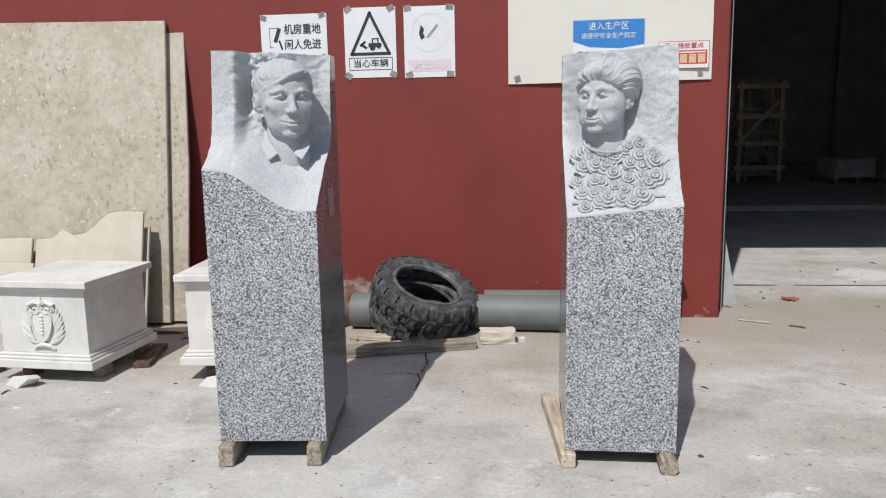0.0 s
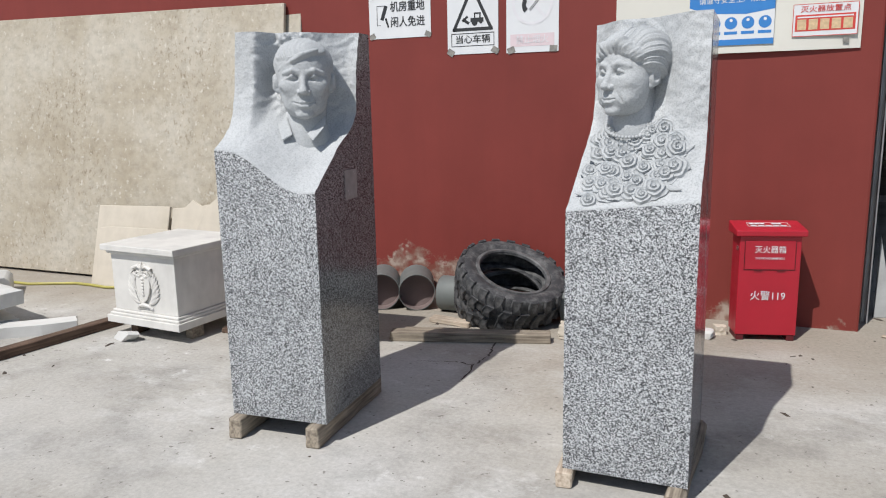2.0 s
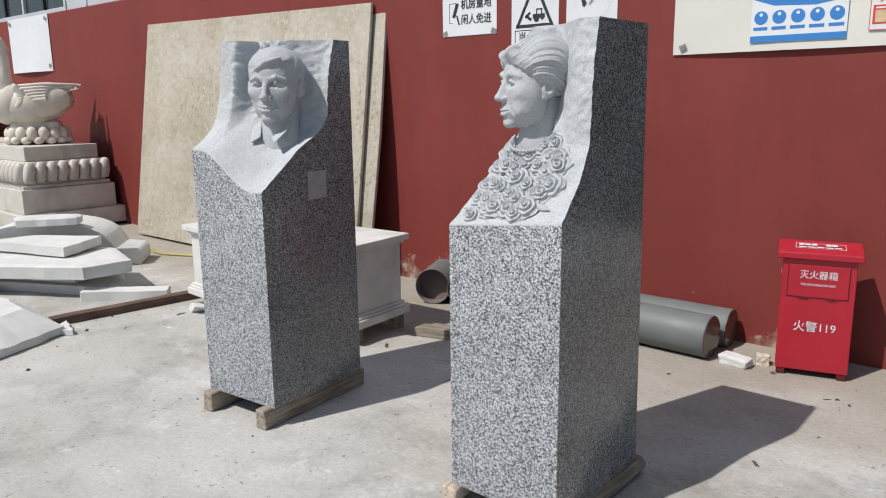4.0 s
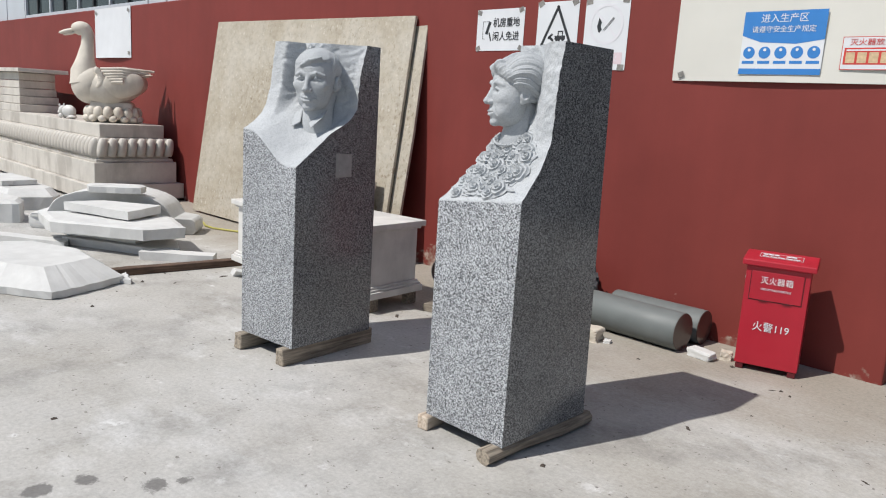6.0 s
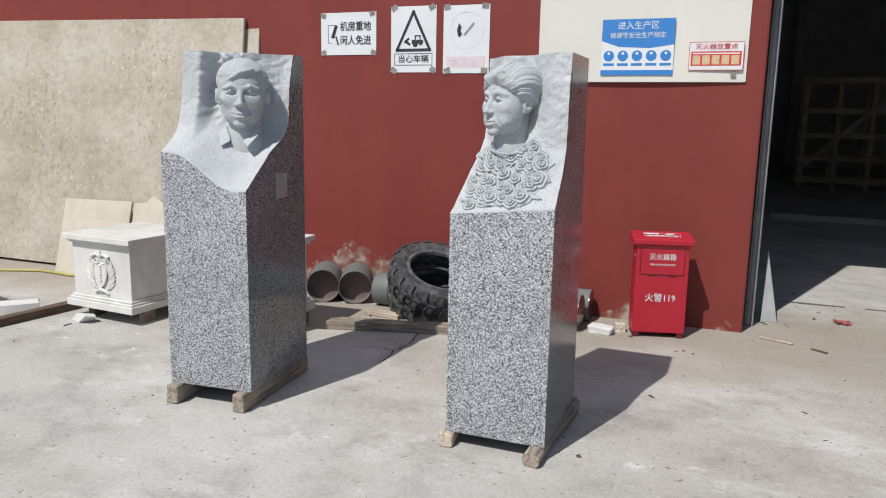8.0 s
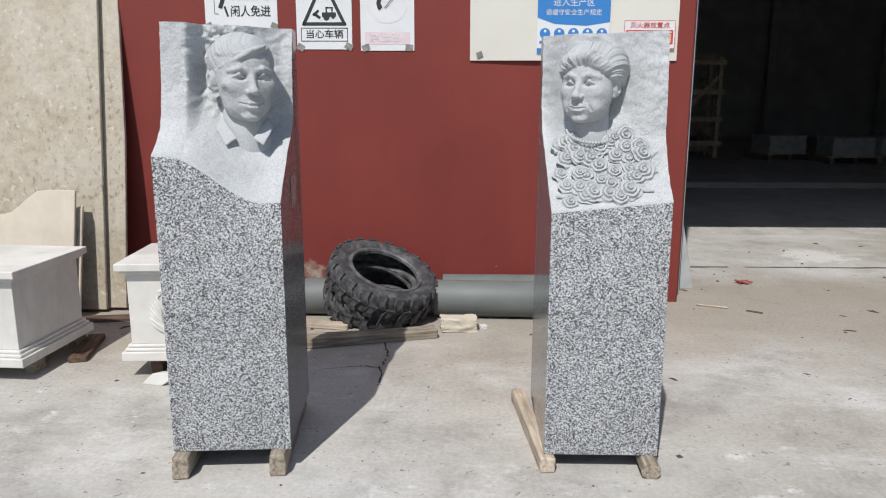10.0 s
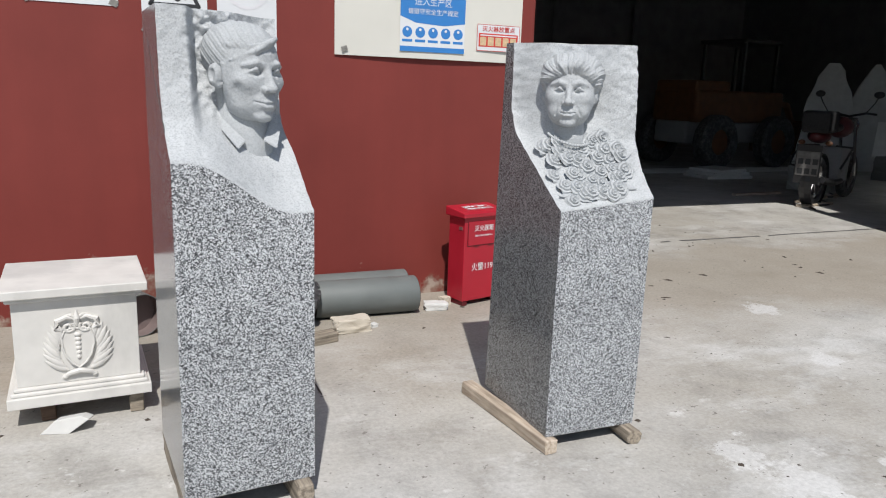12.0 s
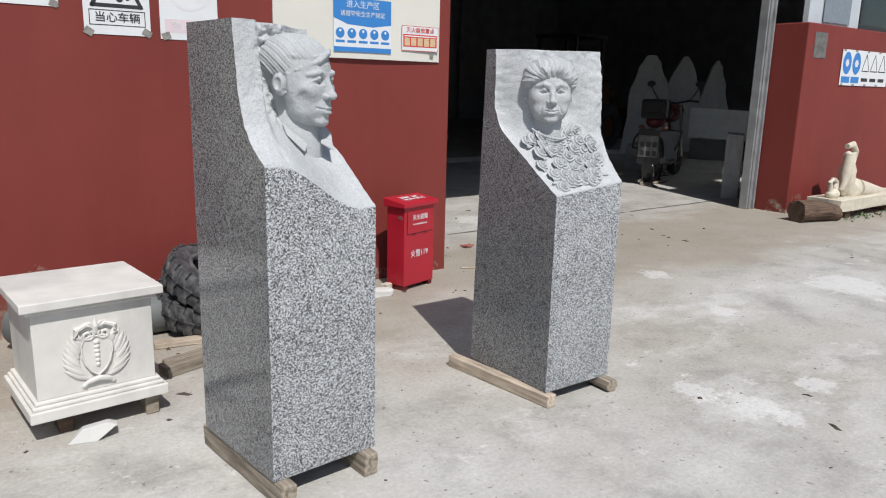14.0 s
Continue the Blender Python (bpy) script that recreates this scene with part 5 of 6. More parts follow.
# ---- the stone yard to the west ----
def pedestal():
    t = thing("carved_pedestal", pose(-5.17, 3.95, 0), "long greyish marble pedestal with a carved lotus band", "pedestal")
    L, D = 4.7, 1.03
    part("base_step", block(-L, 0, 0, D, 0.03, 0.20, 0.008), "marble_grey", t)
    part("plinth", block(-L + 0.06, -0.06, 0.06, D - 0.06, 0.201, 0.44, 0.008), "marble_grey", t)
    part("band", block(-L + 0.12, -0.12, 0.12, D - 0.12, 0.441, 0.70, 0.02), "marble_grey", t)
    part("top_slab", block(-L + 0.16, -0.16, 0.16, D - 0.16, 0.701, 0.845, 0.008), "marble_grey", t)
    part("fillet", block(-L + 0.09, -0.09, 0.09, D - 0.09, 0.4412, 0.475, 0.006), "marble_grey", t)
    petal = ball(0, 0, 0, 0.055, 0.055, 0.118, 16)
    for v in petal.verts:
        v.co.x = 0.052 * math.copysign(abs(v.co.x / 0.055) ** 0.6, v.co.x)
        v.co.z = max(v.co.z, -0.085)
    me = mesh_of(petal, "lotus_petal", "marble_grey", smooth=True)
    for i in range(8):
        ob = new("lotus_petal", me)
        ob.parent = t
        ob.matrix_local = pose(-0.10, 0.16 + i * 0.105, 0.585, 0, 8, 90)
    for i in range(40):
        ob = new("lotus_petal", me)
        ob.parent = t
        ob.matrix_local = pose(-0.17 - i * 0.107, 0.10, 0.585, -8, 0, 0)
    for x in (-0.4, -2.2, -4.2):
        solid("support_block", rough_block(-0.1, 0.1, 0.1, 0.95, 0, 0.029, 0.0015, 2, 3), "wood_dark", pose(-5.17 + x, 3.95, 0), "dark timber block under the carved pedestal", "block", "blocks under the pedestal")


def goose():
    body = ball(0.02, 0, 0.40, 0.40, 0.22, 0.225, 40)
    for v in body.verts:
        k = smoothstep(0.05, 0.42, v.co.x)
        v.co.z += 0.09 * k
        v.co.y *= 1 - 0.40 * k
    breast = ball(-0.20, 0, 0.43, 0.21, 0.20, 0.225, 32)
    neck = tube([(-0.24, 0, 0.46), (-0.265, 0, 0.60), (-0.245, 0, 0.74), (-0.22, 0, 0.88), (-0.215, 0, 0.99), (-0.25, 0, 1.06)], [0.19, 0.145, 0.095, 0.073, 0.072, 0.080], 24)
    skull = ball(-0.285, 0, 1.065, 0.108, 0.075, 0.080, 24)
    bill = ball(-0.425, 0, 1.025, 0.105, 0.040, 0.027, 18, Matrix.Rotation(radians(-16), 4, "Y"))
    lower = ball(-0.40, 0, 1.000, 0.085, 0.032, 0.016, 14, Matrix.Rotation(radians(-16), 4, "Y"))
    wings = []
    for s in (-1, 1):
        w = ball(0.15, s * 0.155, 0.455, 0.27, 0.085, 0.165, 30, Matrix.Rotation(radians(-7), 4, "Y"))
        wings.append(w)
        # long flight feathers along the top, and shorter ones below them
        for k in range(6):
            z = 0.615 - 0.030 * k
            wings.append(tube([(-0.06 + 0.025 * k, s * (0.17 + 0.012 * k), z), (0.18, s * (0.205 + 0.006 * k), z + 0.012), (0.50 - 0.045 * k, s * (0.105 + 0.010 * k), z + 0.010 - 0.004 * k)], [0.018, 0.026, 0.012], 8))
        for k in range(9):
            a = -0.9 + 0.26 * k
            wings.append(ball(-0.07 + 0.03 * math.cos(a * 2), s * 0.20, 0.50 + 0.10 * math.sin(a), 0.05, 0.02, 0.032, 8, Matrix.Rotation(a, 4, "Y")))
    back = ball(0.18, 0, 0.585, 0.26, 0.13, 0.045, 20)
    tail = [ball(0.37, 0.04 * k, 0.555, 0.12, 0.03, 0.02, 12, Matrix.Rotation(radians(-12), 4, "Y")) for k in (-1, 0, 1)]
    foot = []
    for k in range(15):
        a = 2 * math.pi * k / 15
        foot.append(ball(0.04 + 0.27 * math.cos(a), 0.185 * math.sin(a), 0.115, 0.058, 0.058, 0.078, 12))
        foot.append(ball(0.04 + 0.29 * math.cos(a + 0.21), 0.20 * math.sin(a + 0.21), 0.045, 0.052, 0.052, 0.045, 12))
    foot.append(block(-0.20, 0.28, -0.15, 0.15, 0, 0.25, 0.05))
    solid("goose_statue", join(body, breast, neck, skull, bill, lower, back, *wings, *tail, *foot), "marble_statue", pose(-5.80, 4.40, 0.846, 0, 0, 60) @ Matrix.Scale(0.95, 4), "cream marble goose sculpture standing on the carved pedestal", "statue", smooth=True)
    lamb = join(ball(0.05, 0, 0.085, 0.10, 0.06, 0.075, 16), ball(-0.06, 0, 0.10, 0.045, 0.045, 0.05, 14), ball(-0.10, 0, 0.07, 0.03, 0.03, 0.03, 10), ball(-0.07, 0.03, 0.15, 0.012, 0.01, 0.022, 8), ball(-0.07, -0.03, 0.15, 0.012, 0.01, 0.022, 8),
                ball(-0.06, 0.03, 0.03, 0.03, 0.02, 0.03, 10), ball(-0.06, -0.03, 0.03, 0.03, 0.02, 0.03, 10), ball(0.10, 0, 0.025, 0.06, 0.05, 0.025, 10))
    solid("animal_statue", lamb, "marble", pose(-6.55, 4.18, 0.846, 0, 0, 20), "small white marble animal figure on the pedestal", "statue", smooth=True)


def slab_stack():
    x0, y0 = -9.75, 4.12
    for k in range(6):
        z = 0.846 + 0.105 * k
        inset = (0.0, 0.10, 0.14, 0.16, 0.16, -0.12)[k]
        h = 0.10 if k < 5 else 0.05
        solid("stone_slab", block(0 + inset, 1.62 - inset, inset * 0.3, 0.55 - inset * 0.3, 0, h, 0.006), "marble_grey", pose(x0, y0, z), "grey marble slab in a neat stack", "stone slab", "stack of marble slabs")


def shard(m, outline, h, mat, label, seed=0, bevel=0.0, ridge=0.0):
    """A broken slab: an outline in the ground plane with ragged edges, of height h; bevel slopes its rim, ridge lifts its middle."""
    rnd = random.Random(seed)
    pts = []
    n = len(outline)
    for i in range(n):
        a, b = Vector(outline[i]), Vector(outline[(i + 1) % n])
        for k in range(6):
            p = a.lerp(b, k / 6)
            pts.append(p + Vector((rnd.uniform(-1, 1), rnd.uniform(-1, 1))) * 0.008 * (k > 0))
    c = sum(pts, Vector((0, 0))) / len(pts)
    bm = bmesh.new()
    lo = [bm.verts.new((c.x + (p.x - c.x) * (1 + rnd.uniform(-0.02, 0.01)), c.y + (p.y - c.y) * (1 + rnd.uniform(-0.02, 0.01)), 0)) for p in pts]
    hi = [bm.verts.new((p.x, p.y, h + rnd.uniform(-0.0015, 0.001))) for p in pts]
    k = 1 - bevel
    inn = [bm.verts.new((c.x + (p.x - c.x) * k, c.y + (p.y - c.y) * k, h + ridge)) for p in pts]
    N = len(pts)
    bm.faces.new(list(reversed(lo)))
    for i in range(N):
        j = (i + 1) % N
        bm.faces.new((lo[i], lo[j], hi[j], hi[i]))
        bm.faces.new((hi[i], hi[j], inn[j], inn[i]))
    bm.faces.new(inn)
    return solid("marble_offcut", bm, mat, m, label, "stone offcut", "heap of marble offcuts")


def coping():
    """A long moulded coping stone: a stepped lip at the ends under a low rounded crown."""
    arc = [(0.50 * math.cos(a), 0.15 + 0.225 * math.sin(a) ** 0.8) for a in np.linspace(0.0, math.pi, 17)]
    bm = prism([(-0.68, 0.0), (0.68, 0.0), (0.70, 0.03), (0.70, 0.11), (0.67, 0.14), (0.53, 0.15)] + arc[1:-1] + [(-0.53, 0.15), (-0.67, 0.14), (-0.70, 0.11), (-0.70, 0.03)], 0.44, 0.006)
    for v in bm.verts:
        v.co.y = (v.co.y - 0.22) * (1 - 0.35 * smoothstep(0.45, 0.70, abs(v.co.x)))
    solid("marble_coping", bm, "offcut", pose(-3.66, 3.64, 0, 0, 0, 50), "white marble coping stone with a rounded crown", "coping", smooth=True)


def heap():
    lab = "white broken marble slab lying in a heap"

    def lying(points, z, h, label=lab, seed=0, bevel=0.05, ridge=0.0, tip=0.0, turn=0.0):
        cx, cy = sum(p[0] for p in points) / len(points), sum(p[1] for p in points) / len(points)
        shard(pose(cx, cy, z, tip, turn, 0), [(x - cx, y - cy) for x, y in points], h, "offcut", label, seed, bevel, ridge)
    coping()
    lying([(-3.20, 3.02), (-2.46, 3.40), (-2.34, 3.58), (-2.62, 3.70), (-2.95, 3.74), (-3.35, 3.30)], 0.0, 0.060, seed=1)
    lying([(-3.25, 3.05), (-2.62, 3.36), (-2.75, 3.62), (-3.28, 3.36)], 0.066, 0.045, seed=2)
    lying([(-3.62, 2.98), (-3.05, 2.89), (-2.36, 3.31), (-2.34, 3.63), (-2.90, 3.78), (-3.48, 3.34)], 0.128, 0.080, seed=3, bevel=0.10, ridge=0.012, turn=-1.0)
    lying([(-3.47, 3.13), (-2.72, 3.35), (-2.92, 3.70), (-3.40, 3.42)], 0.236, 0.066, "white sawn marble slab lying across the heap", 4, 0.03, tip=1.5)
    lying([(-3.60, 3.36), (-3.44, 3.32), (-3.22, 3.66), (-3.34, 3.76), (-3.48, 3.62)], 0.366, 0.050, "small rough marble piece on top of the coping", 6, 0.15, 0.012)
    lying([(-2.46, 3.36), (-2.36, 3.28), (-1.97, 3.66), (-2.06, 3.74)], 0.0, 0.062, "white marble bar lying on the ground", 7, 0.04)
    lying([(-3.75, 2.66), (-3.62, 2.58), (-3.02, 2.98), (-3.12, 3.05)], 0.0, 0.045, "white marble strip lying on the ground", 8, 0.04)
    lying([(-1.74, 2.92), (-1.60, 2.62), (-1.54, 2.43), (-1.84, 2.22), (-2.55, 1.98), (-3.0, 2.22), (-2.85, 2.70), (-2.25, 2.95)], 0.004, 0.045, "large broken white marble slab with a ridge", 9, 0.34, 0.105)
    lying([(-1.90, 3.00), (-1.68, 2.94), (-1.80, 2.86)], 0.002, 0.030, "small broken marble corner piece", 10, 0.1)
    lying([(-6.40, 3.0), (-5.05, 3.12), (-4.93, 3.50), (-5.1, 3.62), (-6.3, 3.6)], 0.0, 0.13, "white marble slab with sloping edges", 11, 0.22, 0.07)
    lying([(-6.1, 2.95), (-5.35, 3.16), (-5.4, 3.5), (-6.1, 3.45)], 0.205, 0.05, "thin white marble slab on another", 13, 0.04)
    lying([(-5.20, 2.50), (-4.42, 2.74), (-4.28, 3.02), (-4.50, 3.12), (-5.1, 3.02)], 0.0, 0.17, "thick white marble offcut on the ground", 12, 0.12, 0.03)
    h = tube([(-3.95 + 0.16 * k, 4.43 + 0.05 * math.sin(k * 1.3) - 0.02 * k + 0.004 * k * k, 0.011) for k in range(14)], 0.010, 8)
    solid("hose", h, "hose", pose(0, 0, 0), "thin yellow hose lying on the concrete", "hose", smooth=True)


pedestal()
goose()
slab_stack()
heap()


# ---- by the east pier ----
def reclining_statue():
    body = join(
        tube([(0.10, 0, 0.16), (0.02, 0, 0.26), (-0.01, 0, 0.42), (0.00, 0, 0.54)], [0.10, 0.085, 0.095, 0.05], 18),
        ball(0.16, 0.02, 0.20, 0.17, 0.12, 0.13, 20), tube([(0.25, 0, 0.20), (0.50, -0.02, 0.17), (0.85, 0.0, 0.13)], [0.11, 0.085, 0.05], 16),
        ball(-0.04, 0, 0.56, 0.055, 0.055, 0.07, 16),
        tube([(0.05, 0, 0.50), (0.11, 0, 0.62), (0.04, 0, 0.70), (-0.09, 0, 0.68)], [0.05, 0.042, 0.036, 0.028], 12),
        tube([(-0.06, -0.03, 0.60), (-0.09, -0.03, 0.40), (-0.10, -0.02, 0.22), (-0.04, 0, 0.14)], [0.05, 0.06, 0.055, 0.03], 12),
        ball(-0.28, 0, 0.17, 0.10, 0.07, 0.06, 16), tube([(-0.24, 0, 0.18), (-0.22, 0, 0.30), (-0.27, 0, 0.33)], [0.035, 0.028, 0.022], 10), tube([(-0.33, 0, 0.18), (-0.36, 0, 0.30), (-0.31, 0, 0.34)], [0.033, 0.027, 0.02], 10))
    base = rough_block(-0.42, 1.25, -0.17, 0.20, 0.0, 0.13, 0.008, 5, 9)
    solid("reclining_statue", join(body, base), simple_key("cream_marble", (0.60, 0.55, 0.45), 0.6), pose(7.36, 4.86, 0.085, 0, 0, 1), "cream marble reclining figure sculpture on its own base", "statue", smooth=True)
    for x in (7.2, 8.2):
        solid("support_block", rough_block(-0.05, 0.05, -0.15, 0.15, 0, 0.085, 0.004, 2, 4), "wood_dark", pose(x, 4.87, 0), "dark timber block under the statue", "block", "blocks under the statue")
    log = tube([(-0.30, 0, 0.12), (-0.12, 0.01, 0.125), (0.1, 0, 0.115), (0.30, 0.0, 0.10)], [0.13, 0.14, 0.12, 0.09], 18)
    for v in log.verts:
        v.co += noise.noise_vector(v.co * 9) * 0.035 + noise.noise_vector(v.co * 25) * 0.01
        v.co.z = max(0.0, v.co.z)
    solid("tree_stump", log, "wood_dark", pose(6.68, 4.80, 0, 0, 0, -18) @ Matrix.Scale(0.9, 4), "weathered brown tree stump lying by the pier", "stump")
    rnd = random.Random(5)
    weeds = bmesh.new()
    for i in range(90):
        x, y = rnd.uniform(7.0, 8.6), rnd.uniform(4.55, 4.72)
        a, s = rnd.uniform(0, 6.28), rnd.uniform(0.02, 0.06)
        d = Vector((math.cos(a), math.sin(a), rnd.uniform(0.3, 1.2))) * s
        side = Vector((-d.y, d.x, 0)) * 0.3
        p = Vector((x, y, 0.0))
        weeds.faces.new([weeds.verts.new(q) for q in (p - side * 0.3, p + d * 0.5 - side, p + d, p + d * 0.5 + side)])
    solid("weeds", weeds, "leaf", pose(0, 0, 0), "low green weeds and litter under the statue", "weeds", kind="stuff")


reclining_statue()


# ---- inside the shed ----
simple_key("dark_rock", (0.16, 0.165, 0.165), 0.9)

def motorcycle():
    t = thing("motorcycle", pose(7.66, 7.72, 0, 0, 0, 24), "dark red motorcycle parked in the shed, seen from behind", "motorcycle")
    for x in (-0.05, 1.30):
        w = part("wheel", moved(lathe([(0.23, -0.05), (0.29, -0.055), (0.315, -0.02), (0.315, 0.02), (0.29, 0.055), (0.23, 0.05)], 32, "Y", closed=True), Matrix.Translation((x, 0, 0.315))), "rubber", t, "black tyre", smooth=True)
        part("rim", moved(lathe([(0.215, -0.03), (0.228, -0.03), (0.228, 0.03), (0.215, 0.03)], 32, "Y", closed=True), Matrix.Translation((x, 0, 0.315))), "chrome", w)
        part("hub", moved(lathe([(0.05, -0.06), (0.05, 0.06)], 16, "Y"), Matrix.Translation((x, 0, 0.315))), "chrome", w)
        for k in range(6):
            a = k * math.pi / 3
            part("spoke", tube([(x + 0.05 * math.cos(a), 0, 0.315 + 0.05 * math.sin(a)), (x + 0.22 * math.cos(a), 0, 0.315 + 0.22 * math.sin(a))], 0.008, 6), "chrome", w)
    part("seat", ball(0.25, 0, 0.98, 0.40, 0.14, 0.075, 20), "black", t, "black padded seat", smooth=True)
    part("top_case", join(block(-0.30, 0.10, -0.17, 0.17, 0.92, 1.19, 0.04), block(-0.306, -0.298, -0.12, 0.12, 0.98, 1.01, 0.002)), "dull_black", t, "square black carrier case behind the seat")
    part("mud_flap", block(-0.385, -0.377, -0.15, 0.15, 0.30, 0.78, 0.003), "black", t)
    part("tank", ball(0.72, 0, 0.98, 0.26, 0.15, 0.14, 20), "red_plastic", t, smooth=True)
    part("tail", ball(-0.08, 0, 0.88, 0.20, 0.13, 0.09, 16), "red_plastic", t, smooth=True)
    part("engine", rough_block(0.45, 0.85, -0.13, 0.13, 0.28, 0.72, 0.02, 3, 2), "dark_metal", t)
    part("mudguard", moved(lathe([(0.335, -0.07), (0.35, 0.0), (0.335, 0.07)], 28, "Y", closed=True), Matrix.Translation((-0.05, 0, 0.33))), "black", t)
    part("fork", join(tube([(1.30, -0.09, 0.315), (1.02, -0.09, 1.10)], 0.022, 8), tube([(1.30, 0.09, 0.315), (1.02, 0.09, 1.10)], 0.022, 8)), "chrome", t)
    part("handlebar", tube([(0.80, -0.38, 1.16), (0.95, -0.22, 1.17), (1.02, 0, 1.12), (0.95, 0.22, 1.17), (0.80, 0.38, 1.16)], 0.016, 8), "black", t)
    part("headlight", ball(1.16, 0, 1.0, 0.10, 0.11, 0.11, 16), "chrome", t, smooth=True)
    for s in (-1, 1):
        mir = part("mirror", ball(0.90, s * 0.36, 1.41, 0.02, 0.065, 0.045, 14), "black", t, smooth=True)
        part("stem", tube([(0.90, s * 0.24, 1.18), (0.91, s * 0.32, 1.30), (0.90, s * 0.36, 1.39)], 0.008, 6), "black", mir)
        part("crash_bar", tube([(0.3, s * 0.10, 0.75), (0.3, s * 0.30, 0.74), (0.05, s * 0.32, 0.62), (-0.1, s * 0.30, 0.50), (0.25, s * 0.22, 0.45)], 0.014, 6), "black", t)
        part("indicator", ball(-0.2, s * 0.16, 0.80, 0.03, 0.045, 0.03, 10), "orange", t, smooth=True)
    plate = part("number_plate", block(-0.392, -0.386, -0.135, 0.135, 0.40, 0.70, 0.003), "worn_paper", t, "grey plate with plain bars")
    for k in range(6):
        y, z = -0.12 + 0.085 * (k % 3), 0.42 + 0.12 * (k // 3)
        part("plate_bar", block(-0.3945, -0.3922, y, y + 0.06, z, z + 0.07, 0), "ink", plate)
    part("tail_light", block(-0.33, -0.28, -0.06, 0.06, 0.72, 0.78, 0.01), "red_plastic", t)
    part("exhaust", tube([(0.5, -0.16, 0.30), (0.1, -0.18, 0.30), (-0.35, -0.18, 0.36)], [0.03, 0.045, 0.04], 10), "black", t)
    part("stand", tube([(0.45, 0.10, 0.30), (0.40, 0.26, 0.0)], 0.014, 6), "black", t)


def loader():
    t = thing("wheel_loader", pose(10.4, 12.6, 0, 0, 0, 8), "old orange wheel loader standing in the dark shed", "loader")
    part("body", join(block(-1.25, 1.25, -0.55, 0.55, 0.85, 1.45, 0.06), block(-1.25, -0.3, -0.50, 0.50, 1.4, 1.62, 0.05)), "orange", t)
    part("chassis", block(-1.3, 1.3, -0.4, 0.4, 0.45, 0.86, 0.04), "dark_metal", t)
    for x in (-0.85, 0.85):
        for y in (-0.72, 0.72):
            w = part("wheel", moved(lathe([(0.24, -0.13), (0.44, -0.15), (0.50, -0.10), (0.50, 0.10), (0.44, 0.15), (0.24, 0.13)], 32, "Y", closed=True), Matrix.Translation((x, y, 0.50))), "rubber", t, smooth=True)
            part("hub", moved(lathe([(0.24, -0.08), (0.24, 0.08)], 24, "Y"), Matrix.Translation((x, y, 0.50))), "orange", w)
    for x in (0.0, 0.95):
        for y in (-0.48, 0.48):
            part("cab_post", block(x - 0.03, x + 0.03, y - 0.03, y + 0.03, 1.45, 2.35, 0.005), "black", t)
    part("cab_roof", block(-0.1, 1.05, -0.55, 0.55, 2.351, 2.43, 0.03), "black", t)
    part("arm", tube([(1.0, -0.3, 1.3), (1.7, -0.3, 1.2), (2.1, -0.3, 0.6)], 0.07, 8), "orange", t)
    part("bucket", prism([(1.9, 0.2), (2.5, 0.15), (2.55, 0.2), (2.05, 0.9), (1.9, 0.9)], 1.3, 0.01), "rust", t).location.y = -0.65


def standing_stone(m, h, w, seed, label):
    rnd = random.Random(seed)
    side = []
    for k in range(13):
        q = 1 - (1 - k / 13) ** 1.7
        side.append((0.5 * w * (1 - q ** 3) ** 0.55 * (1 - 0.38 * q), h * q))
    out = [(x + rnd.uniform(-0.025, 0.025), z) for x, z in side]
    out += [(-x * (0.9 + 0.15 * math.sin(seed)) + rnd.uniform(-0.02, 0.02) + 0.05 * math.sin(2.2 * z + seed), z) for x, z in reversed(side)]
    solid("standing_stone", prism(out, 0.14, 0.01), "offcut", m, label, "stone", "standing stones")


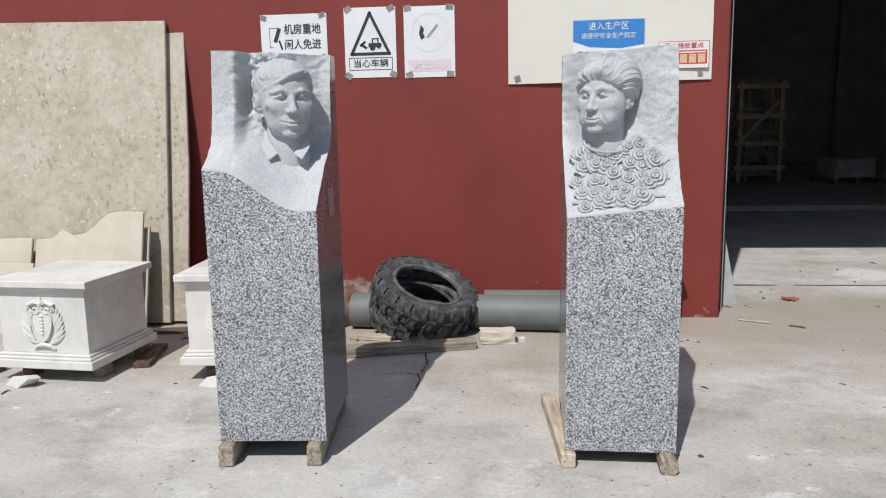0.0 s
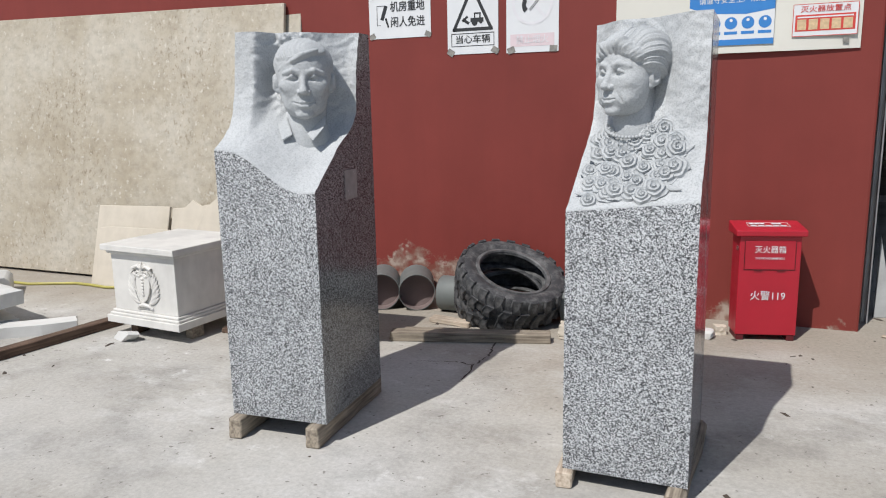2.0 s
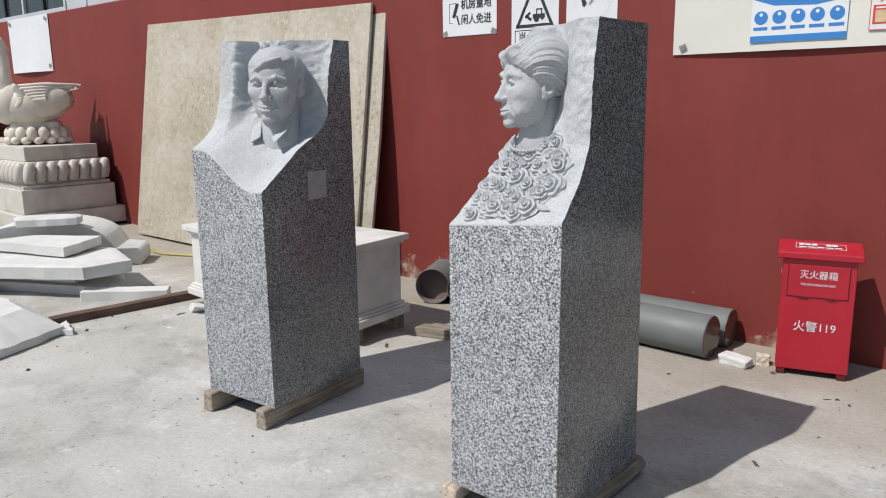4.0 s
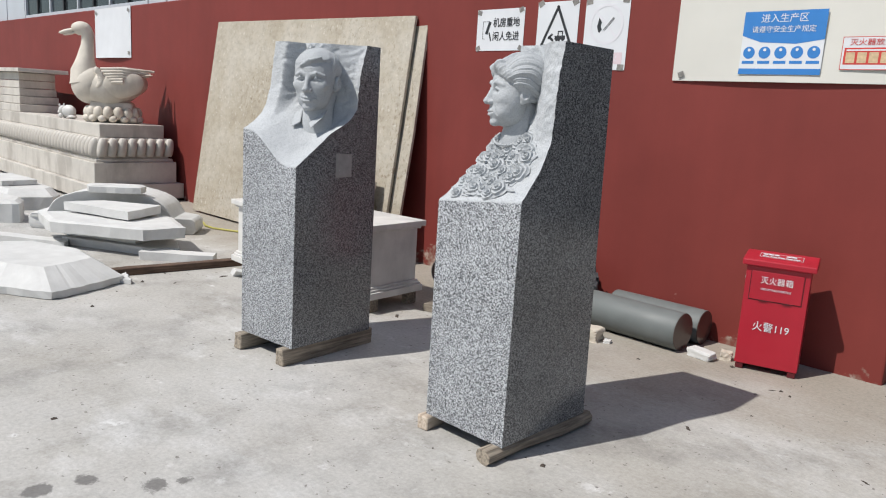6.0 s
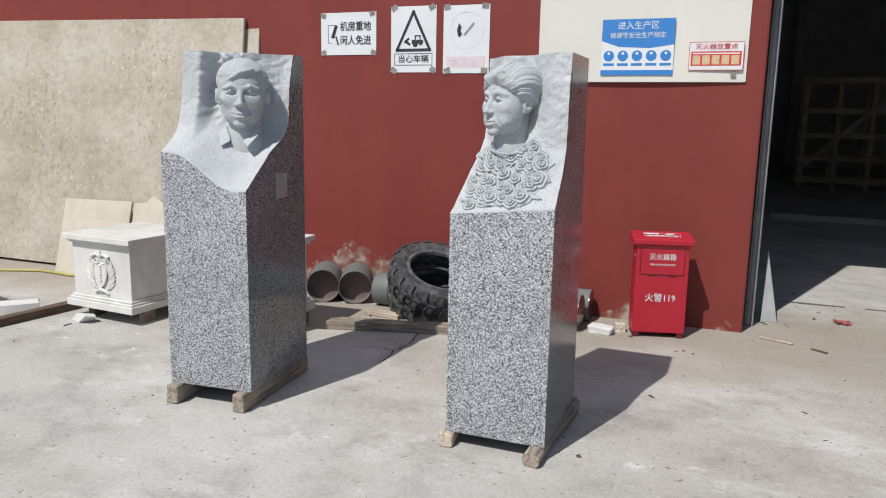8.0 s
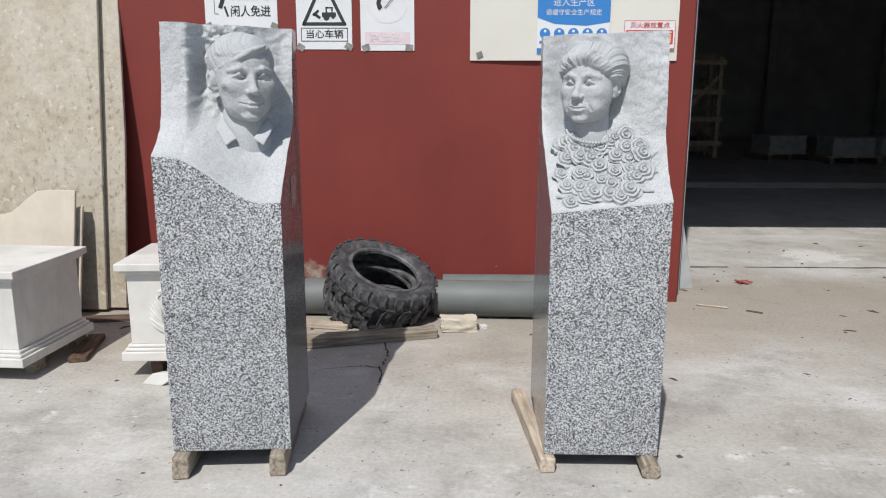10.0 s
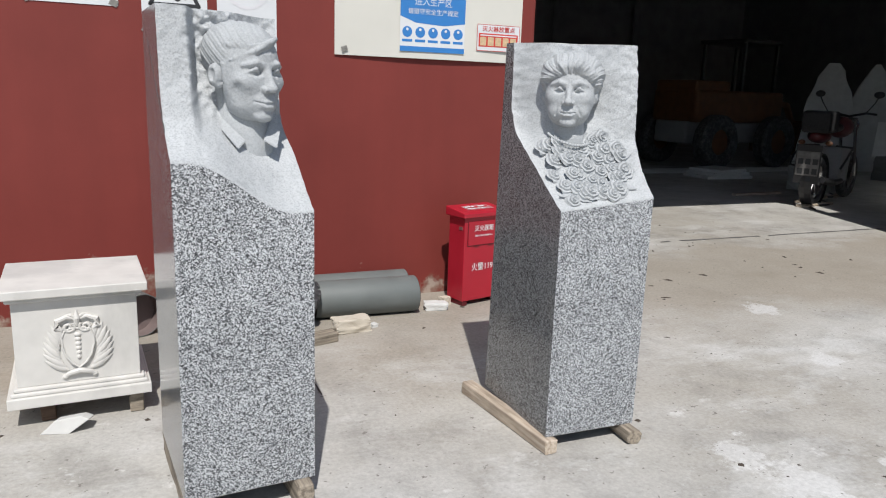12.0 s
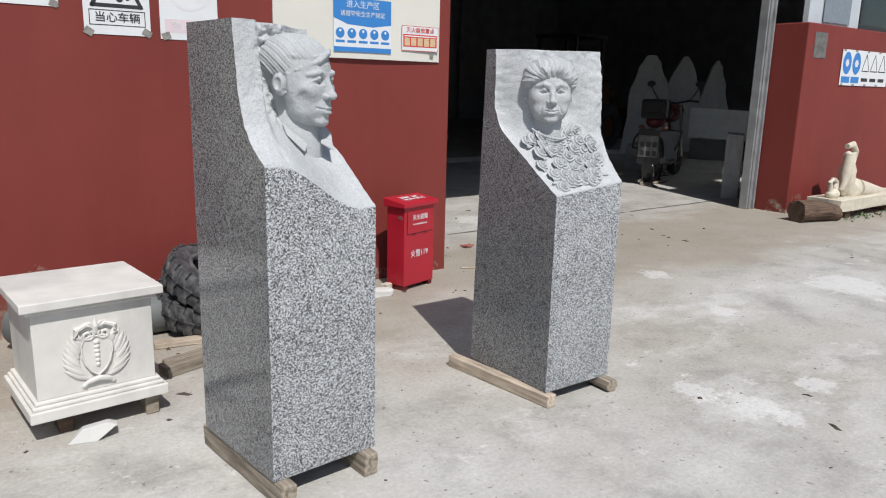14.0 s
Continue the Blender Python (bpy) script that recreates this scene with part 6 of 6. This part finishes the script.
def crates():
    t = thing("timber_rack", WALL @ pose(2.2, 11.4, 0, 0, 0, -1.15), "tall slatted timber rack with diagonal braces", "rack")
    W, H = 2.9, 2.12
    for y in (0.0, 0.9):
        for i in range(6):
            part("upright", block(i * W / 5 - 0.045, i * W / 5 + 0.045, y, y + 0.05, 0, H, 0.003), "wood", t)
        for z in (0.12, 0.55, 0.98, 1.45, 2.03):
            part("rail", block(-0.1, W + 0.1, y - 0.03, y - 0.001, z, z + 0.09, 0.003), "wood", t)
    for x0, x1 in ((0.05, 1.6), (2.85, 1.3)):
        L = math.hypot(x1 - x0, 1.5)
        part("brace", moved(block(0, L, -0.062, -0.032, -0.045, 0.045, 0.003), pose(x0, 0, 0.45, 0, -math.degrees(math.atan2(1.5, x1 - x0)), 0)), "wood", t)
    for z in (0.56, 1.46):
        part("shelf", block(-0.05, W + 0.05, 0.052, 0.898, z, z + 0.03, 0.002), "wood", t)
    t = thing("timber_crate", pose(5.5, 16.4, 0, 0, 0, 0), "open pale timber crate at the back of the shed", "crate")
    for x in (-0.4, 0.4):
        for y in (0, 0.7):
            part("post", block(x - 0.04, x + 0.04, y, y + 0.06, 0, 2.05, 0.003), "wood_pale", t)
    for z in (0.25, 0.75, 1.3, 1.9):
        part("slat", block(-0.5, 0.5, -0.03, -0.001, z, z + 0.1, 0.003), "wood_pale", t)
    part("brace", moved(block(0, 1.1, -0.06, -0.031, -0.04, 0.04, 0.003), pose(-0.4, 0, 0.85, 0, -48, 0)), "wood_pale", t)
    for k, (x, y) in enumerate(((8.1, 15.0), (9.2, 15.4), (7.2, 15.8))):
        p = thing("pallet", pose(x, y, 0, 0, 0, 5 * k), "low timber pallet on the shed floor", "pallet", "pallets")
        for i in range(6):
            part("board", block(-0.5, 0.5, i * 0.16, i * 0.16 + 0.1, 0.12, 0.14, 0.002), "wood_pale", p)
        for x0 in (-0.48, -0.04, 0.40):
            part("runner", block(x0, x0 + 0.08, 0, 0.9, 0, 0.119, 0.003), "wood", p)
        solid("stone_slab", rough_block(-0.4, 0.4, 0.1, 0.8, 0, 0.35, 0.02, 3, k), "rough_stone", pose(x, y, 0.1405, 0, 0, 5 * k), "rough pale stone block on a pallet", "stone", "stone blocks on pallets")


motorcycle()
loader()
for k, (x, y, h, w) in enumerate(((11.68, 11.10, 2.05, 1.12), (12.75, 11.05, 2.07, 0.98), (13.88, 11.05, 2.02, 0.84))):
    standing_stone(pose(x, y, 0, -4, 0, -50 + 4 * k), h, w, k + 1, "tall rough pale stone slab standing upright")
crates()
solid("stone_block", rough_block(-0.26, 0.26, -0.10, 0.10, 0, 0.80, 0.012, 4, 7), "rough_stone", pose(7.50, 6.36, 0, 0, 0, 32), "upright greyish stone block by the door post", "stone block")
solid("stone_block", rough_block(-0.5, 0.5, -0.25, 0.25, 0, 0.40, 0.03, 4, 8), "dark_rock", pose(11.95, 9.60, 0, 0, 0, -56), "low rough grey stone block on the shed floor", "stone block")
solid("stone_block", rough_block(-0.6, 0.6, -0.3, 0.3, 0, 0.42, 0.03, 4, 9), "rough_stone", pose(9.3, 9.1, 0, 0, 0, 30), "low pale stone block behind the motorcycle", "stone block")
lean = prism([(0, 0), (1.12, 0), (1.15, 0.66), (0.0, 0.70)], 0.04, 0.004)
solid("marble_offcut", lean, "white_slab", pose(11.58, 10.02, 0.395, -32, 0, -56), "white marble slab propped on a stone block", "stone offcut", "slabs in the shed")
lean = prism([(0, 0), (0.62, 0.02), (0.66, 0.50), (0.30, 0.56), (0.08, 0.30)], 0.04, 0.004)
solid("marble_offcut", lean, "white_slab", pose(11.75, 9.55, 0.395, -38, 0, -56), "broken white marble slab leaning on another", "stone offcut", "slabs in the shed")
for k in range(3):
    solid("stone_slab", block(-0.45 + 0.04 * k, 0.5 - 0.05 * k, -0.3, 0.3, 0, 0.05, 0.004), "offcut", pose(8.7, 10.6, 0.051 * k, 0, 0, 8 * k), "pale stone slab in a low stack", "stone slab", "low stack in the shed")
for k, (x, y, L, a) in enumerate(((8.0, 7.9, 0.9, 20), (8.3, 8.0, 1.0, 35), (7.7, 7.6, 0.7, 10), (9.0, 8.2, 1.0, 28), (7.6, 8.6, 0.9, 5))):
    solid("batten", rough_block(0, L, -0.04, 0.04, 0, 0.03, 0.003, 3, k), "wood_pale", pose(x - 0.4, y, 0, 0, 0, a), "pale timber batten lying on the shed floor", "batten", "battens on the floor")
cable = tube([(7.3 + 0.14 * k, 7.35 + 0.12 * math.sin(k * 1.1) + 0.10 * k, 0.012) for k in range(16)], 0.011, 6)
solid("cable", cable, "black", pose(0, 0, 0), "black cable snaking over the shed floor", "cable", smooth=True)
prop = prism([(0, 0), (0.10, 0), (0.02, 0.46)], 0.02, 0.003)
solid("marble_offcut", prop, "rough_stone", pose(2.165, 5.46, 0, -6, 0, 12), "grey stone wedge leaning beside the door post", "stone offcut", "slabs in the shed")


# ---- litter on the concrete ----
def litter():
    rnd = random.Random(21)
    bm = bmesh.new()
    for i in range(230):
        x, y = rnd.uniform(-4.2, 5.5), rnd.uniform(1.2, 7.2)
        if i < 80:
            x, y = rnd.uniform(-1.5, 4.5), rnd.uniform(4.4, 6.6)
        s = rnd.choice((0.004, 0.006, 0.008, 0.012))
        a, st = rnd.uniform(0, 3.14), rnd.choice((1, 1.4, 3.0))
        c, d = math.cos(a), math.sin(a)
        base = [(-1, -0.7), (0.9, -0.9), (1.1, 0.5), (-0.6, 0.9)]
        vs = [bm.verts.new((x + s * st * p * c - s * q * d, y + s * st * p * d + s * q * c, 0)) for p, q in base]
        top = bm.verts.new((x, y, s * rnd.uniform(0.5, 1.0)))
        for k in range(4):
            bm.faces.new((vs[k], vs[(k + 1) % 4], top))
    # a crack that runs out from under the planks
    crack = bmesh.new()
    for line in (((0.33, 4.28), (0.333, 4.226), (0.352, 4.15), (0.364, 4.073), (0.35, 3.99), (0.343, 3.919), (0.36, 3.80), (0.355, 3.70)), ((0.343, 3.919), (0.27, 3.935), (0.212, 3.93), (0.12, 3.895), (0.036, 3.879))):
        pts = []
        for a, b in zip(line, line[1:]):
            pts += [Vector(a).lerp(Vector(b), k / 4) + Vector((rnd.uniform(-0.006, 0.006), rnd.uniform(-0.006, 0.006))) for k in range(4)]
        rows = [(crack.verts.new((p.x - 0.004 * rnd.uniform(0.4, 1.4), p.y - 0.002, 0.003)), crack.verts.new((p.x + 0.004 * rnd.uniform(0.4, 1.4), p.y + 0.004, 0.003))) for p in pts]
        for (a, b), (c, d) in zip(rows, rows[1:]):
            crack.faces.new((a, b, d, c))
    solid("ground_crack", crack, "twig", pose(0, 0, 0), "thin ragged dark crack in the concrete", "crack", kind="structure")
    solid("litter", bm, "twig", pose(0, 0, 0), "tiny dark chips and twigs scattered on the concrete", "litter", kind="stuff")


litter()
plank((2.16, 5.07), (2.33, 5.00), 0.03, 0.012, "wood_pale", "small pale wood splinter on the concrete", 0, 11)
plank((2.42, 4.95), (2.50, 4.90), 0.015, 0.01, "wood_dark", "small dark wood splinter on the concrete", 0, 12)
scrap = tube([(0.05 * math.sin(k * 1.7), 0.035 * math.cos(k * 2.3), 0.012 + 0.006 * (k % 2)) for k in range(9)], 0.008, 6)
solid("plastic_scrap", scrap, "red_bit", pose(2.64, 5.62, 0), "crumpled red plastic scrap on the ground", "litter")
